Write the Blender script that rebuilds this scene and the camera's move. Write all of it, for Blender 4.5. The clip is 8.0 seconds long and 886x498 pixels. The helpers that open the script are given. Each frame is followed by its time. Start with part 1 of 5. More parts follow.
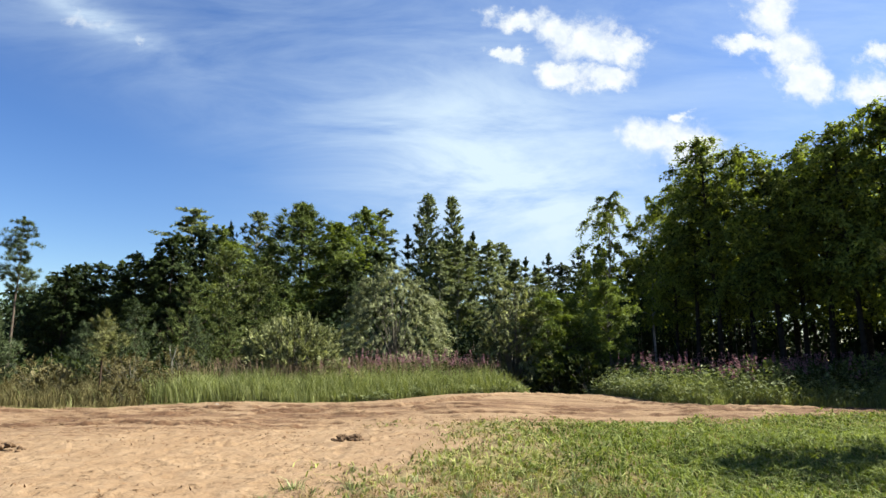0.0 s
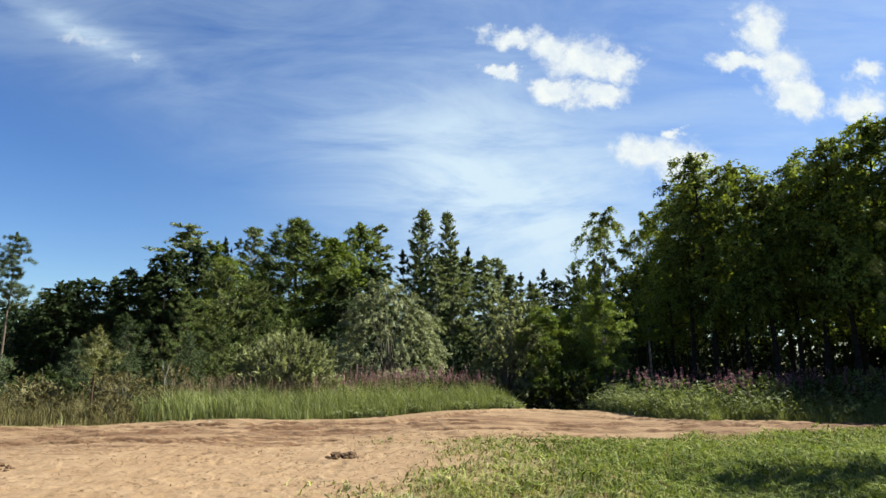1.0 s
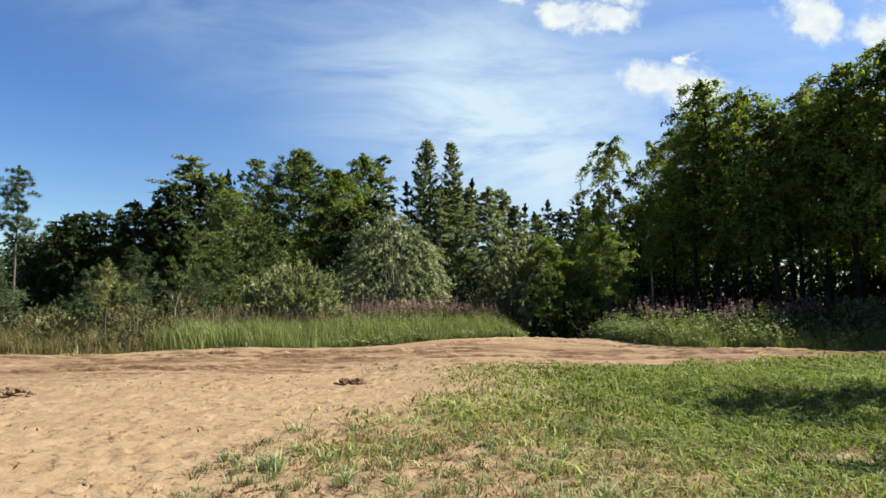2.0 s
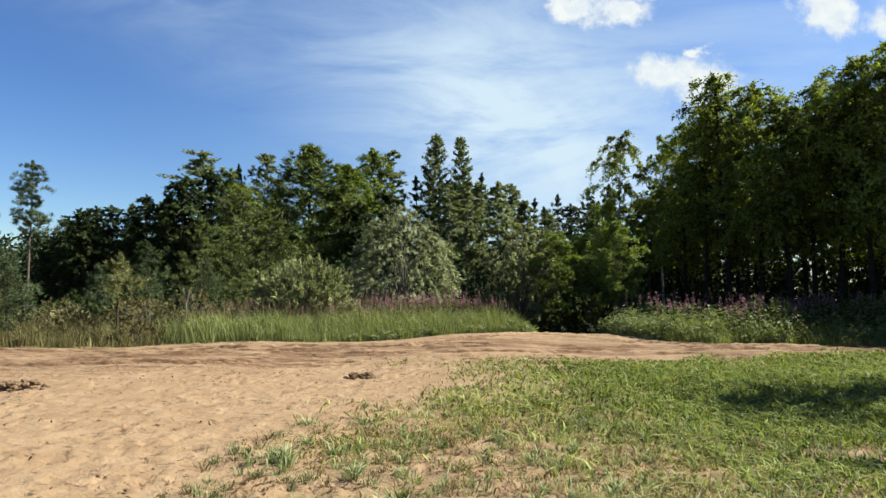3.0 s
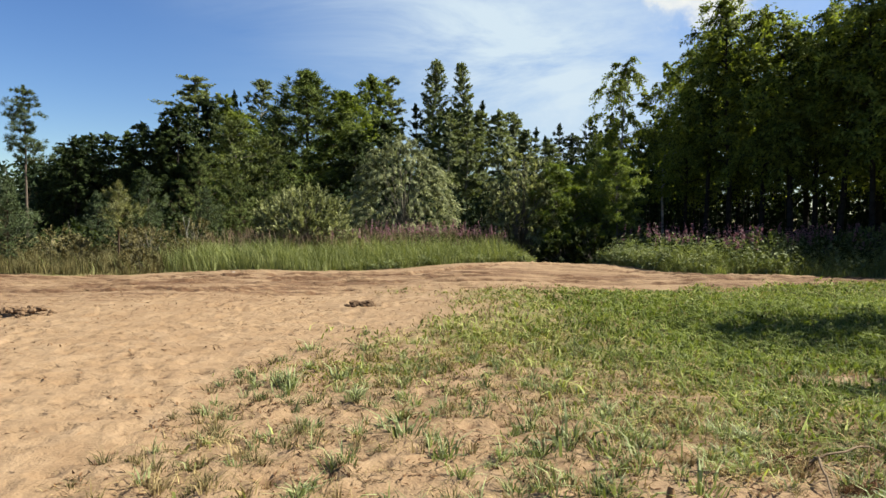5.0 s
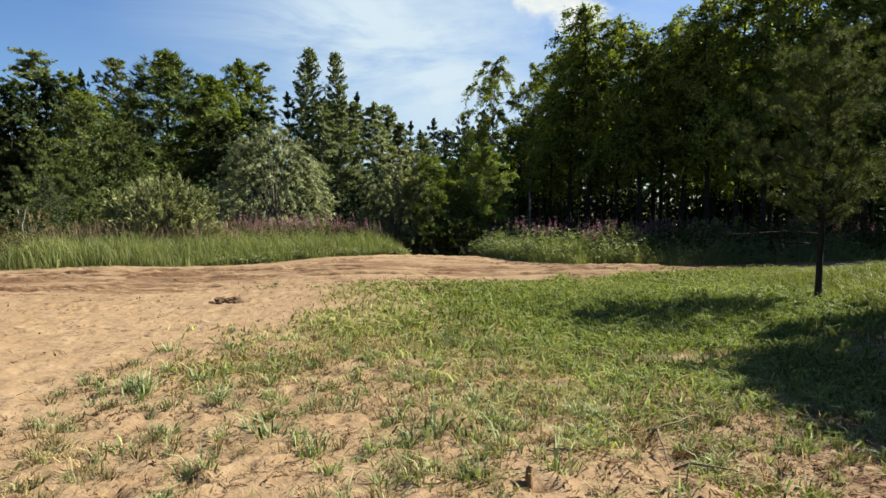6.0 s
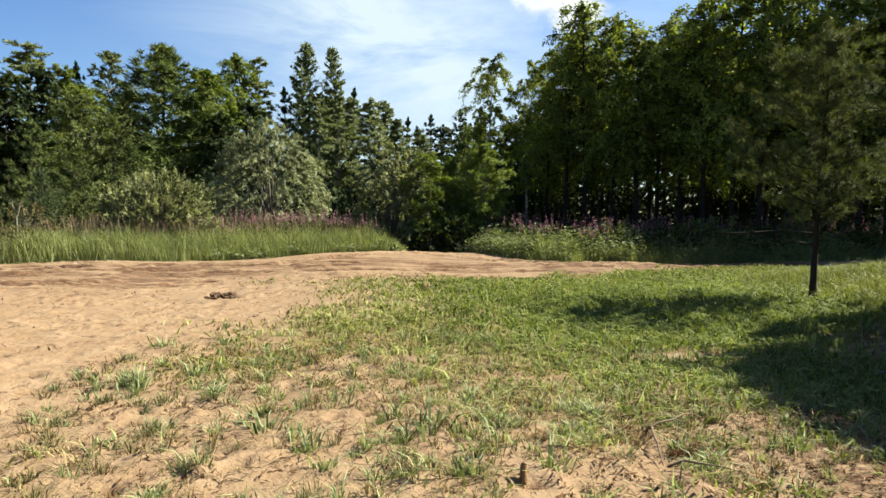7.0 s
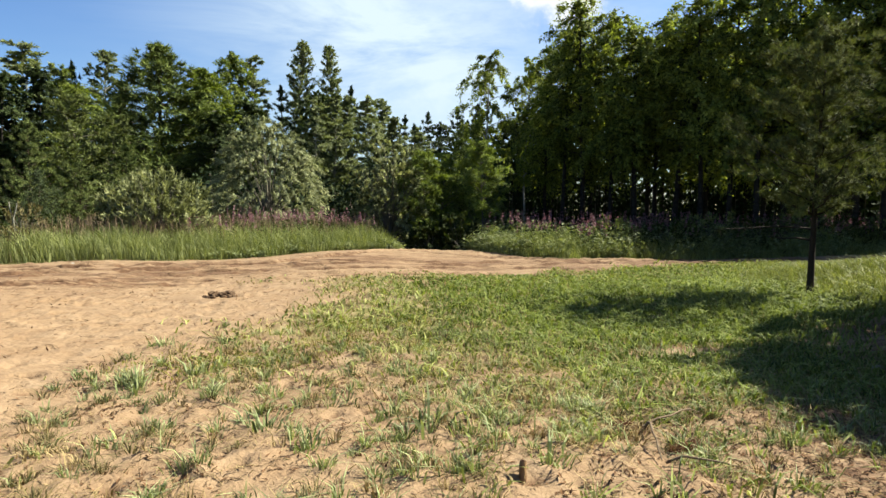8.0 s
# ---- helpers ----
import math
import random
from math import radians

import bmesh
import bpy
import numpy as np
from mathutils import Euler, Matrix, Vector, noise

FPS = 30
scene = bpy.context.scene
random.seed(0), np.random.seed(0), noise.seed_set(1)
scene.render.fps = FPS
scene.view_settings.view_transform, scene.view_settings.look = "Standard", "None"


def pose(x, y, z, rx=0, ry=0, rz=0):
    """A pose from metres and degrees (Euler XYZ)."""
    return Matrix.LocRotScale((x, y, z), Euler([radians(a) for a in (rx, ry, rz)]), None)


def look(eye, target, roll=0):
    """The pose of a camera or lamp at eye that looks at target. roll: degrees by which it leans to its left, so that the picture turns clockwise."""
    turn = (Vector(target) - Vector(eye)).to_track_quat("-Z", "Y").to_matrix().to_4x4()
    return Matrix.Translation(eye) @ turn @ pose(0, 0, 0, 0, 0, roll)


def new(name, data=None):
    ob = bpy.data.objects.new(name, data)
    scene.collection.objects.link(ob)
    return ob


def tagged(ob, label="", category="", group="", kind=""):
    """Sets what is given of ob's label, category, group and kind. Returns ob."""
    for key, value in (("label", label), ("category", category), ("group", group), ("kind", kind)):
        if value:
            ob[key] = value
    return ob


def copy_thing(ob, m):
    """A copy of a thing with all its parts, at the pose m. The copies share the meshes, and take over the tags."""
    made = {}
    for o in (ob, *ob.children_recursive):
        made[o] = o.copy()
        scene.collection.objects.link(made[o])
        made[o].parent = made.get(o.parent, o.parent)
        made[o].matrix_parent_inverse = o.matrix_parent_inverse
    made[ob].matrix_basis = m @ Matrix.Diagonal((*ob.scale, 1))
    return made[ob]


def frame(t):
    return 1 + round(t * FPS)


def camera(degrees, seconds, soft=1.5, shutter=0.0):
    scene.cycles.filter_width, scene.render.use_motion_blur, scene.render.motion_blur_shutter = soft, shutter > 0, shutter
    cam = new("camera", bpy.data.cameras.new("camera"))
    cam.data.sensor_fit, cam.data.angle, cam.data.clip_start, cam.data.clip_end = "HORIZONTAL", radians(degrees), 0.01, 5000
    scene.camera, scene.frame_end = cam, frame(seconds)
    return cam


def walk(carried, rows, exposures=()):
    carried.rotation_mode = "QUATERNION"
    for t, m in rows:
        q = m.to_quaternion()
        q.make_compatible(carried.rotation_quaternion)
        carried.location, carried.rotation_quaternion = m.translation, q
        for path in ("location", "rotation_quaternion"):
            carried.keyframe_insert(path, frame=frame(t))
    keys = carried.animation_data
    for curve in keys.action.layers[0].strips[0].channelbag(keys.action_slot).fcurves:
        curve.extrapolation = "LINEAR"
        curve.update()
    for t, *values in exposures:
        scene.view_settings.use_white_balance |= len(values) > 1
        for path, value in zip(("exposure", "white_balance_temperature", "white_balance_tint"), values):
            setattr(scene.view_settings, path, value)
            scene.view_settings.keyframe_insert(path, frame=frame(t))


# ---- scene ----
cam = camera(72.9, 8.0, soft=1.5)

# ---- the way of the camera: it stands in one place, is tilted down in steps, then turned to the right ----
PATH = [  # seconds, yaw, pitch, roll, sideways
    (0.0, 0.00, 9.20, 0.00, -0.06), (0.2, -0.20, 10.25, 0.15, -0.06), (0.5, -0.32, 10.83, 0.27, -0.06),
    (1.0, -0.45, 10.68, 0.15, -0.06), (1.5, -0.05, 10.40, 0.27, -0.06), (1.8, 0.00, 10.10, 0.30, -0.06),
    (1.9, -0.02, 8.20, 0.32, -0.06), (2.0, -0.04, 4.14, 0.34, -0.06), (2.2, -0.20, 3.10, 0.30, -0.06),
    (2.6, 0.25, 3.35, 0.26, -0.06), (3.0, 0.85, 3.65, 0.20, -0.06), (3.3, 1.03, 3.78, 0.17, -0.06),
    (3.5, 0.49, 3.70, 0.16, -0.06), (3.6, 0.52, 3.35, 0.10, -0.06), (3.7, 0.60, -0.95, 0.02, -0.06),
    (3.8, 0.66, -3.20, -0.05, -0.06), (4.0, 0.70, -3.54, -0.09, -0.06), (4.2, 0.70, -3.27, -0.09, -0.06),
    (4.7, 0.78, -3.10, -0.10, -0.06), (5.3, 0.82, -2.99, -0.10, -0.06), (5.5, 0.41, -2.99, -0.10, -0.06),
    (5.6, -2.60, -3.10, -0.15, -0.05), (5.8, -7.90, -3.40, -0.28, -0.02), (6.0, -10.94, -3.67, -0.35, 0.0),
    (6.5, -11.47, -4.15, -0.09, 0.0), (7.0, -11.27, -3.98, -0.79, 0.0), (7.5, -12.41, -3.99, -0.83, 0.0),
    (8.0, -11.48, -4.21, -0.44, 0.0)]
EYE = 1.6
walk(cam, [(t, pose(sx, 0.0, EYE, 90 + p, r, y)) for t, y, p, r, sx in PATH],
     exposures=[(0.0, 1.91, 6400, 5), (0.4, 1.77, 6380, 3), (1.8, 1.77, 6380, 3), (3.6, 1.75, 6380, 3), (3.9, 1.72, 6620, 5), (5.5, 1.71, 6620, 5), (6.0, 1.74, 6650, 3), (6.4, 1.95, 6720, 3), (8.0, 1.98, 6720, 3)])

# ---- sky and sun ----
SUN_AZ, SUN_EL = radians(83.0), radians(44.0)     # clockwise from +y, above the horizon
SKY_STRENGTH, SUN_STRENGTH, CLOUD_LIGHT, WORLD_STRENGTH = 0.088, 5.0, 0.50, 0.56
rng = np.random.default_rng(7)


class Nodes:
    """Short hand for a node tree."""

    def __init__(self, tree):
        self.t = tree
        tree.nodes.clear()

    def add(self, kind, **props):
        n = self.t.nodes.new(kind)
        for key, value in props.items():
            if key == "blend_type":
                n.blend_type = value
            elif key == "data_type":
                n.data_type = value
            elif key == "attribute_name":
                n.attribute_name = value
        return n

    def link(self, a, b):
        self.t.links.new(a, b)

    def put(self, socket, value):
        if hasattr(value, "is_output"):
            self.link(value, socket)
        else:
            socket.default_value = value

    def math(self, op, a, b=0.0, c=0.0):
        n = self.t.nodes.new("ShaderNodeMath")
        n.operation = op
        for s, v in zip(n.inputs, (a, b, c)):
            self.put(s, v)
        return n.outputs[0]

    def smooth(self, x, lo, hi):
        n = self.t.nodes.new("ShaderNodeMapRange")
        n.interpolation_type = "SMOOTHSTEP"
        self.put(n.inputs["Value"], x)
        n.inputs["From Min"].default_value, n.inputs["From Max"].default_value = lo, hi
        return n.outputs["Result"]

    def noise(self, vector, scale, detail=4.0, rough=0.55, distort=0.0):
        n = self.t.nodes.new("ShaderNodeTexNoise")
        if vector is not None:
            self.link(vector, n.inputs["Vector"])
        n.inputs["Scale"].default_value, n.inputs["Detail"].default_value = scale, detail
        n.inputs["Roughness"].default_value, n.inputs["Distortion"].default_value = rough, distort
        return n.outputs[0]

    def mix(self, fac, a, b):
        n = self.t.nodes.new("ShaderNodeMix")
        n.data_type = "RGBA"
        self.put(n.inputs[0], fac)
        for s, v in ((n.inputs[6], a), (n.inputs[7], b)):
            self.put(s, v if hasattr(v, "is_output") else (*v[:3], 1.0))
        return n.outputs[2]

    def ramp(self, fac, stops):
        n = self.t.nodes.new("ShaderNodeValToRGB")
        self.put(n.inputs[0], fac)
        e = n.color_ramp.elements
        e[0].position, e[0].color = stops[0][0], (*stops[0][1], 1)
        e[1].position, e[1].color = stops[-1][0], (*stops[-1][1], 1)
        for pos, col in stops[1:-1]:
            k = e.new(pos)
            k.color = (*col, 1)
        return n.outputs[0]


def build_world():
    w = bpy.data.worlds.new("sky")
    scene.world = w
    w.use_nodes = True
    n = Nodes(w.node_tree)
    sky = n.add("ShaderNodeTexSky")
    sky.sky_type, sky.sun_disc = "NISHITA", False
    sky.sun_elevation, sky.sun_rotation = SUN_EL, SUN_AZ
    sky.air_density, sky.dust_density, sky.ozone_density = 1.0, 0.45, 2.0
    co = n.add("ShaderNodeTexCoord").outputs["Generated"]
    sep = n.add("ShaderNodeSeparateXYZ")
    n.link(co, sep.inputs[0])
    x, y, z = sep.outputs
    ys = n.math("MAXIMUM", y, 0.05)
    u, v = n.math("DIVIDE", x, ys), n.math("DIVIDE", z, ys)
    ahead = n.smooth(y, 0.15, 0.35)
    flat = n.add("ShaderNodeCombineXYZ")
    n.link(u, flat.inputs[0]), n.link(v, flat.inputs[1])
    uv = flat.outputs[0]
    # heaps of cumulus: soft ovals whose rims are torn by noise
    heaps = [(0.125, 0.578, 0.050, 0.022), (0.205, 0.568, 0.050, 0.030), (0.262, 0.537, 0.065, 0.036),
             (0.325, 0.520, 0.042, 0.030), (0.217, 0.483, 0.050, 0.024), (0.286, 0.468, 0.060, 0.024),
             (0.122, 0.506, 0.026, 0.013), (0.597, 0.590, 0.048, 0.050), (0.611, 0.520, 0.052, 0.038),
             (0.641, 0.466, 0.042, 0.034), (0.552, 0.535, 0.045, 0.018), (0.780, 0.512, 0.040, 0.022),
             (0.745, 0.457, 0.052, 0.026), (0.372, 0.357, 0.050, 0.032), (0.423, 0.337, 0.055, 0.036),
             (0.412, 0.401, 0.020, 0.012), (-0.640, 0.578, 0.050, 0.018), (-0.54, 0.541, 0.026, 0.012)]
    warp = n.add("ShaderNodeTexNoise")
    n.link(uv, warp.inputs["Vector"])
    warp.inputs["Scale"].default_value, warp.inputs["Detail"].default_value, warp.inputs["Roughness"].default_value = 11.0, 6.0, 0.65
    ws = n.add("ShaderNodeSeparateColor")
    n.link(warp.outputs["Color"], ws.inputs[0])
    flat_u, flat_v = u, v
    u = n.math("ADD", u, n.math("MULTIPLY", n.math("SUBTRACT", ws.outputs[0], 0.5), 0.17))
    v = n.math("ADD", v, n.math("MULTIPLY", n.math("SUBTRACT", ws.outputs[1], 0.5), 0.12))
    field = 0.0
    for k, (cu, cv, a, b) in enumerate(heaps):
        du, dv = n.math("DIVIDE", n.math("SUBTRACT", u, cu), a * 1.12), n.math("DIVIDE", n.math("SUBTRACT", v, cv), b * 1.15)
        r2 = n.math("ADD", n.math("MULTIPLY", du, du), n.math("MULTIPLY", dv, dv))
        one = n.math("EXPONENT", n.math("MULTIPLY", r2, -0.75))
        if k >= 16:
            one = n.math("MULTIPLY", one, 0.55)
        field = one if k == 0 else n.math("MAXIMUM", field, one)
    u, v = flat_u, flat_v
    torn = n.noise(uv, 17.0, 7.0, 0.62, 0.3)
    field = n.math("ADD", field, n.math("MULTIPLY", n.math("SUBTRACT", torn, 0.5), 0.9))
    heap = n.math("MULTIPLY", n.smooth(field, 0.30, 0.92), ahead)
    # a veil of cirrus, drawn out along one line, thicker to the right and low down
    turn = n.add("ShaderNodeMapping")
    n.link(uv, turn.inputs[0])
    turn.inputs["Rotation"].default_value = (0, 0, radians(28))
    turn.inputs["Scale"].default_value = (1.0, 3.4, 1.0)
    streak = n.noise(turn.outputs[0], 2.6, 8.0, 0.62, 0.5)
    side = n.math("ADD", n.math("MULTIPLY", u, 0.42), v)          # above the lower rim of the veil
    veil = n.smooth(side, 0.10, 0.34)
    gap_u, gap_v = n.math("MULTIPLY", n.math("ADD", u, 0.20), 4.2), n.math("MULTIPLY", n.math("SUBTRACT", v, 0.57), 7.0)
    gap = n.math("EXPONENT", n.math("MULTIPLY", n.math("ADD", n.math("MULTIPLY", gap_u, gap_u), n.math("MULTIPLY", gap_v, gap_v)), -1.0))
    bu, bv = n.math("MULTIPLY", n.math("SUBTRACT", u, 0.13), 4.0), n.math("MULTIPLY", n.math("SUBTRACT", v, 0.19), 5.0)
    low = n.math("EXPONENT", n.math("MULTIPLY", n.math("ADD", n.math("MULTIPLY", bu, bu), n.math("MULTIPLY", bv, bv)), -1.0))
    bu, bv = n.math("MULTIPLY", n.math("SUBTRACT", u, -0.02), 4.0), n.math("MULTIPLY", n.math("SUBTRACT", v, 0.37), 6.5)
    mid = n.math("EXPONENT", n.math("MULTIPLY", n.math("ADD", n.math("MULTIPLY", bu, bu), n.math("MULTIPLY", bv, bv)), -1.0))
    thick = n.math("MULTIPLY", n.smooth(streak, 0.15, 0.85), veil)
    thick = n.math("MULTIPLY", thick, n.math("SUBTRACT", 1.0, n.math("MULTIPLY", gap, 0.35)))
    thick = n.math("MULTIPLY", thick, 0.42)
    thick = n.math("ADD", thick, n.math("MULTIPLY", n.math("MULTIPLY", low, n.smooth(streak, 0.15, 0.65)), 0.85))
    thick = n.math("ADD", thick, n.math("MULTIPLY", n.math("MULTIPLY", mid, n.smooth(streak, 0.2, 0.7)), 0.35))
    along = n.math("ADD", n.math("MULTIPLY", n.math("ADD", u, 0.63), 0.89), n.math("MULTIPLY", n.math("SUBTRACT", v, 0.585), -0.45))
    across = n.math("ADD", n.math("MULTIPLY", n.math("ADD", u, 0.63), 0.45), n.math("MULTIPLY", n.math("SUBTRACT", v, 0.585), 0.89))
    along, across = n.math("MULTIPLY", along, 6.5), n.math("MULTIPLY", across, 42.0)
    wisp = n.math("EXPONENT", n.math("MULTIPLY", n.math("ADD", n.math("MULTIPLY", along, along), n.math("MULTIPLY", across, across)), -1.0))
    thick = n.math("ADD", thick, n.math("MULTIPLY", n.math("MULTIPLY", wisp, n.smooth(streak, 0.2, 0.7)), 0.6))
    thick = n.math("MULTIPLY", thick, ahead)
    # the rest of the sky, out of view, has thinner broken cloud to keep skylight low
    rest = n.math("MULTIPLY", n.smooth(n.noise(co, 2.2, 6.0, 0.6), 0.5, 0.8), n.math("SUBTRACT", 1.0, ahead))
    thick = n.math("MINIMUM", n.math("ADD", thick, n.math("MULTIPLY", rest, 0.15)), 1.0)
    skyc = n.add("ShaderNodeVectorMath")
    skyc.operation = "SCALE"
    deep = n.add("ShaderNodeHueSaturation")
    deep.inputs["Saturation"].default_value, deep.inputs["Hue"].default_value = 1.24, 0.513
    n.link(sky.outputs[0], deep.inputs["Color"])
    n.link(deep.outputs[0], skyc.inputs[0])
    skyc.inputs["Scale"].default_value = SKY_STRENGTH
    shade = n.ramp(n.noise(uv, 30.0, 4.0, 0.6), [(0.3, (0.80, 0.86, 0.97)), (0.62, (1.0, 1.0, 1.0))])
    lit = n.add("ShaderNodeVectorMath")
    lit.operation = "SCALE"
    n.link(shade, lit.inputs[0])
    lit.inputs["Scale"].default_value = CLOUD_LIGHT
    hazy = n.mix(n.smooth(z, 0.02, 0.42), (0.74, 0.78, 0.84), (1.0, 1.0, 1.0))
    hazy = n.mix(n.smooth(x, -0.65, -0.05), (0.76, 0.81, 0.88), hazy)      # deeper blue away from the sun
    clear = n.add("ShaderNodeVectorMath")
    clear.operation = "MULTIPLY"
    n.link(skyc.outputs[0], clear.inputs[0]), n.link(hazy, clear.inputs[1])
    c1 = n.mix(thick, clear.outputs[0], (0.37, 0.435, 0.51))
    c2 = n.mix(heap, c1, lit.outputs[0])
    bg = n.add("ShaderNodeBackground")
    n.link(c2, bg.inputs[0])
    bg.inputs[1].default_value = WORLD_STRENGTH
    out = n.add("ShaderNodeOutputWorld")
    n.link(bg.outputs[0], out.inputs[0])


build_world()
sun_data = bpy.data.lights.new("sun", "SUN")
sun_data.energy, sun_data.angle, sun_data.color = SUN_STRENGTH, radians(0.53), (1.0, 0.94, 0.84)
sun = new("sun", sun_data)
to_sun = Vector((math.sin(SUN_AZ) * math.cos(SUN_EL), math.cos(SUN_AZ) * math.cos(SUN_EL), math.sin(SUN_EL)))
sun.matrix_world = look(to_sun * 60, (0, 0, 0))


# ---- materials ----
def material(name):
    m = bpy.data.materials.new(name)
    m.use_nodes = True
    return m, Nodes(m.node_tree)


def leaf_material(name, dark, light, translucent=0.3, rough=0.5, spec=0.3, trans_tint=(1.25, 1.3, 0.55)):
    """Leaves or blades: each one differs in tone, light shines through a little."""
    m, n = material(name)
    geo, info = n.add("ShaderNodeNewGeometry"), n.add("ShaderNodeObjectInfo")
    f = n.math("ADD", n.math("MULTIPLY", geo.outputs["Random Per Island"], 0.75), n.math("MULTIPLY", info.outputs["Random"], 0.25))
    pos = n.noise(geo.outputs["Position"], 0.9, 2.0)
    f = n.math("ADD", f, n.math("MULTIPLY", n.math("SUBTRACT", pos, 0.5), 0.9))
    col = n.ramp(f, [(0.05, dark), (0.55, tuple((a + b) / 2 for a, b in zip(dark, light))), (0.95, light)])
    p = n.add("ShaderNodeBsdfPrincipled")
    n.link(col, p.inputs["Base Color"])
    p.inputs["Roughness"].default_value, p.inputs["Specular IOR Level"].default_value = rough, spec
    tr = n.add("ShaderNodeBsdfTranslucent")
    tint = n.add("ShaderNodeVectorMath")
    tint.operation = "MULTIPLY"
    n.link(col, tint.inputs[0])
    tint.inputs[1].default_value = trans_tint
    n.link(tint.outputs[0], tr.inputs[0])
    mx = n.add("ShaderNodeMixShader")
    mx.inputs[0].default_value = translucent
    n.link(p.outputs[0], mx.inputs[1]), n.link(tr.outputs[0], mx.inputs[2])
    out = n.add("ShaderNodeOutputMaterial")
    n.link(mx.outputs[0], out.inputs[0])
    return m


def bark_material(name, base, patch, stretch=(1.0, 1.0, 4.0), scale=6.0, at=0.55):
    m, n = material(name)
    co = n.add("ShaderNodeTexCoord").outputs["Object"]
    mp = n.add("ShaderNodeMapping")
    n.link(co, mp.inputs[0])
    mp.inputs["Scale"].default_value = stretch
    a = n.noise(mp.outputs[0], scale, 5.0, 0.65)
    b = n.noise(co, scale * 7, 3.0)
    col = n.mix(n.smooth(a, at, at + 0.12), base, patch)
    col = n.mix(n.math("MULTIPLY", b, 0.5), col, tuple(c * 0.5 for c in base))
    p = n.add("ShaderNodeBsdfPrincipled")
    n.link(col, p.inputs["Base Color"])
    p.inputs["Roughness"].default_value = 0.9
    p.inputs["Specular IOR Level"].default_value = 0.12
    bump = n.add("ShaderNodeBump")
    bump.inputs["Strength"].default_value, bump.inputs["Distance"].default_value = 0.6, 0.02
    n.link(n.math("ADD", a, n.math("MULTIPLY", b, 0.4)), bump.inputs["Height"])
    n.link(bump.outputs[0], p.inputs["Normal"])
    out = n.add("ShaderNodeOutputMaterial")
    n.link(p.outputs[0], out.inputs[0])
    return m


def ground_material():
    """Pale sand, brown earth on the track and in prints, and thatch with moss under the grass, mixed by two masks of
    the mesh.
    """
    m, n = material("ground")
    pos = n.add("ShaderNodeNewGeometry").outputs["Position"]
    grass = n.add("ShaderNodeAttribute", attribute_name="grass").outputs["Fac"]
    damp = n.add("ShaderNodeAttribute", attribute_name="damp").outputs["Fac"]
    wide, mid, fine, grain = (n.noise(pos, s, d, 0.6) for s, d in ((0.35, 3.0), (2.2, 5.0), (11.0, 5.0), (90.0, 3.0)))
    sand = n.ramp(mid, [(0.25, (0.160, 0.101, 0.056)), (0.5, (0.196, 0.131, 0.076)), (0.75, (0.240, 0.168, 0.103))])
    sand = n.mix(n.math("MULTIPLY", n.smooth(fine, 0.52, 0.72), 0.35), sand, (0.106, 0.063, 0.033))
    sand = n.mix(n.math("MULTIPLY", n.smooth(wide, 0.45, 0.75), 0.3), sand, (0.146, 0.086, 0.044))
    laid = n.add("ShaderNodeMapping")
    n.link(pos, laid.inputs[0])
    laid.inputs["Scale"].default_value = (1.0, 1.9, 1.0)
    scuff = n.smooth(n.noise(laid.outputs[0], 4.6, 5.0, 0.62, 0.05), 0.58, 0.74)
    sand = n.mix(n.math("MULTIPLY", scuff, n.math("ADD", 0.15, n.math("MULTIPLY", n.smooth(wide, 0.35, 0.6), 0.45))), sand, (0.098, 0.058, 0.032))
    sand = n.mix(n.math("MULTIPLY", grain, 0.25), sand, (0.097, 0.063, 0.037))
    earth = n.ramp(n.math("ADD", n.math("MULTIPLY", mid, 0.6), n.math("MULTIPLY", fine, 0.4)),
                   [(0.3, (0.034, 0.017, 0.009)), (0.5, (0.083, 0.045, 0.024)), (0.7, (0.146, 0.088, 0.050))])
    # thatch, its colour darkened to stand for shade between the blades too
    thatch = n.ramp(fine, [(0.32, (0.035, 0.028, 0.010)), (0.47, (0.102, 0.083, 0.035)), (0.62, (0.211, 0.167, 0.088))])
    moss = n.ramp(fine, [(0.3, (0.055, 0.061, 0.012)), (0.7, (0.137, 0.132, 0.029))])
    thatch = n.mix(n.math("MULTIPLY", n.smooth(mid, 0.42, 0.62), 0.7), thatch, moss)
    drawn = n.add("ShaderNodeMapping")
    n.link(pos, drawn.inputs[0])
    drawn.inputs["Scale"].default_value = (0.22, 4.6, 1.0)
    drag = n.noise(drawn.outputs[0], 1.6, 6.0, 0.65)
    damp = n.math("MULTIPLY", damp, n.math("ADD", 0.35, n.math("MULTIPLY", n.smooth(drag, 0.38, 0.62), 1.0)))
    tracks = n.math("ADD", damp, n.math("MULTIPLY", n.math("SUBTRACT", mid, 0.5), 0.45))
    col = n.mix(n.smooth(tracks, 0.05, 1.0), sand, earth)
    edge = n.math("ADD", grass, n.math("ADD", n.math("MULTIPLY", n.math("SUBTRACT", mid, 0.5), 0.7), n.math("MULTIPLY", n.math("SUBTRACT", fine, 0.5), 0.8)))
    col = n.mix(n.smooth(edge, 0.45, 0.85), col, thatch)
    p = n.add("ShaderNodeBsdfPrincipled")
    n.link(col, p.inputs["Base Color"])
    p.inputs["Roughness"].default_value, p.inputs["Specular IOR Level"].default_value = 0.95, 0.15
    bump = n.add("ShaderNodeBump")
    bump.inputs["Strength"].default_value, bump.inputs["Distance"].default_value = 0.9, 0.05
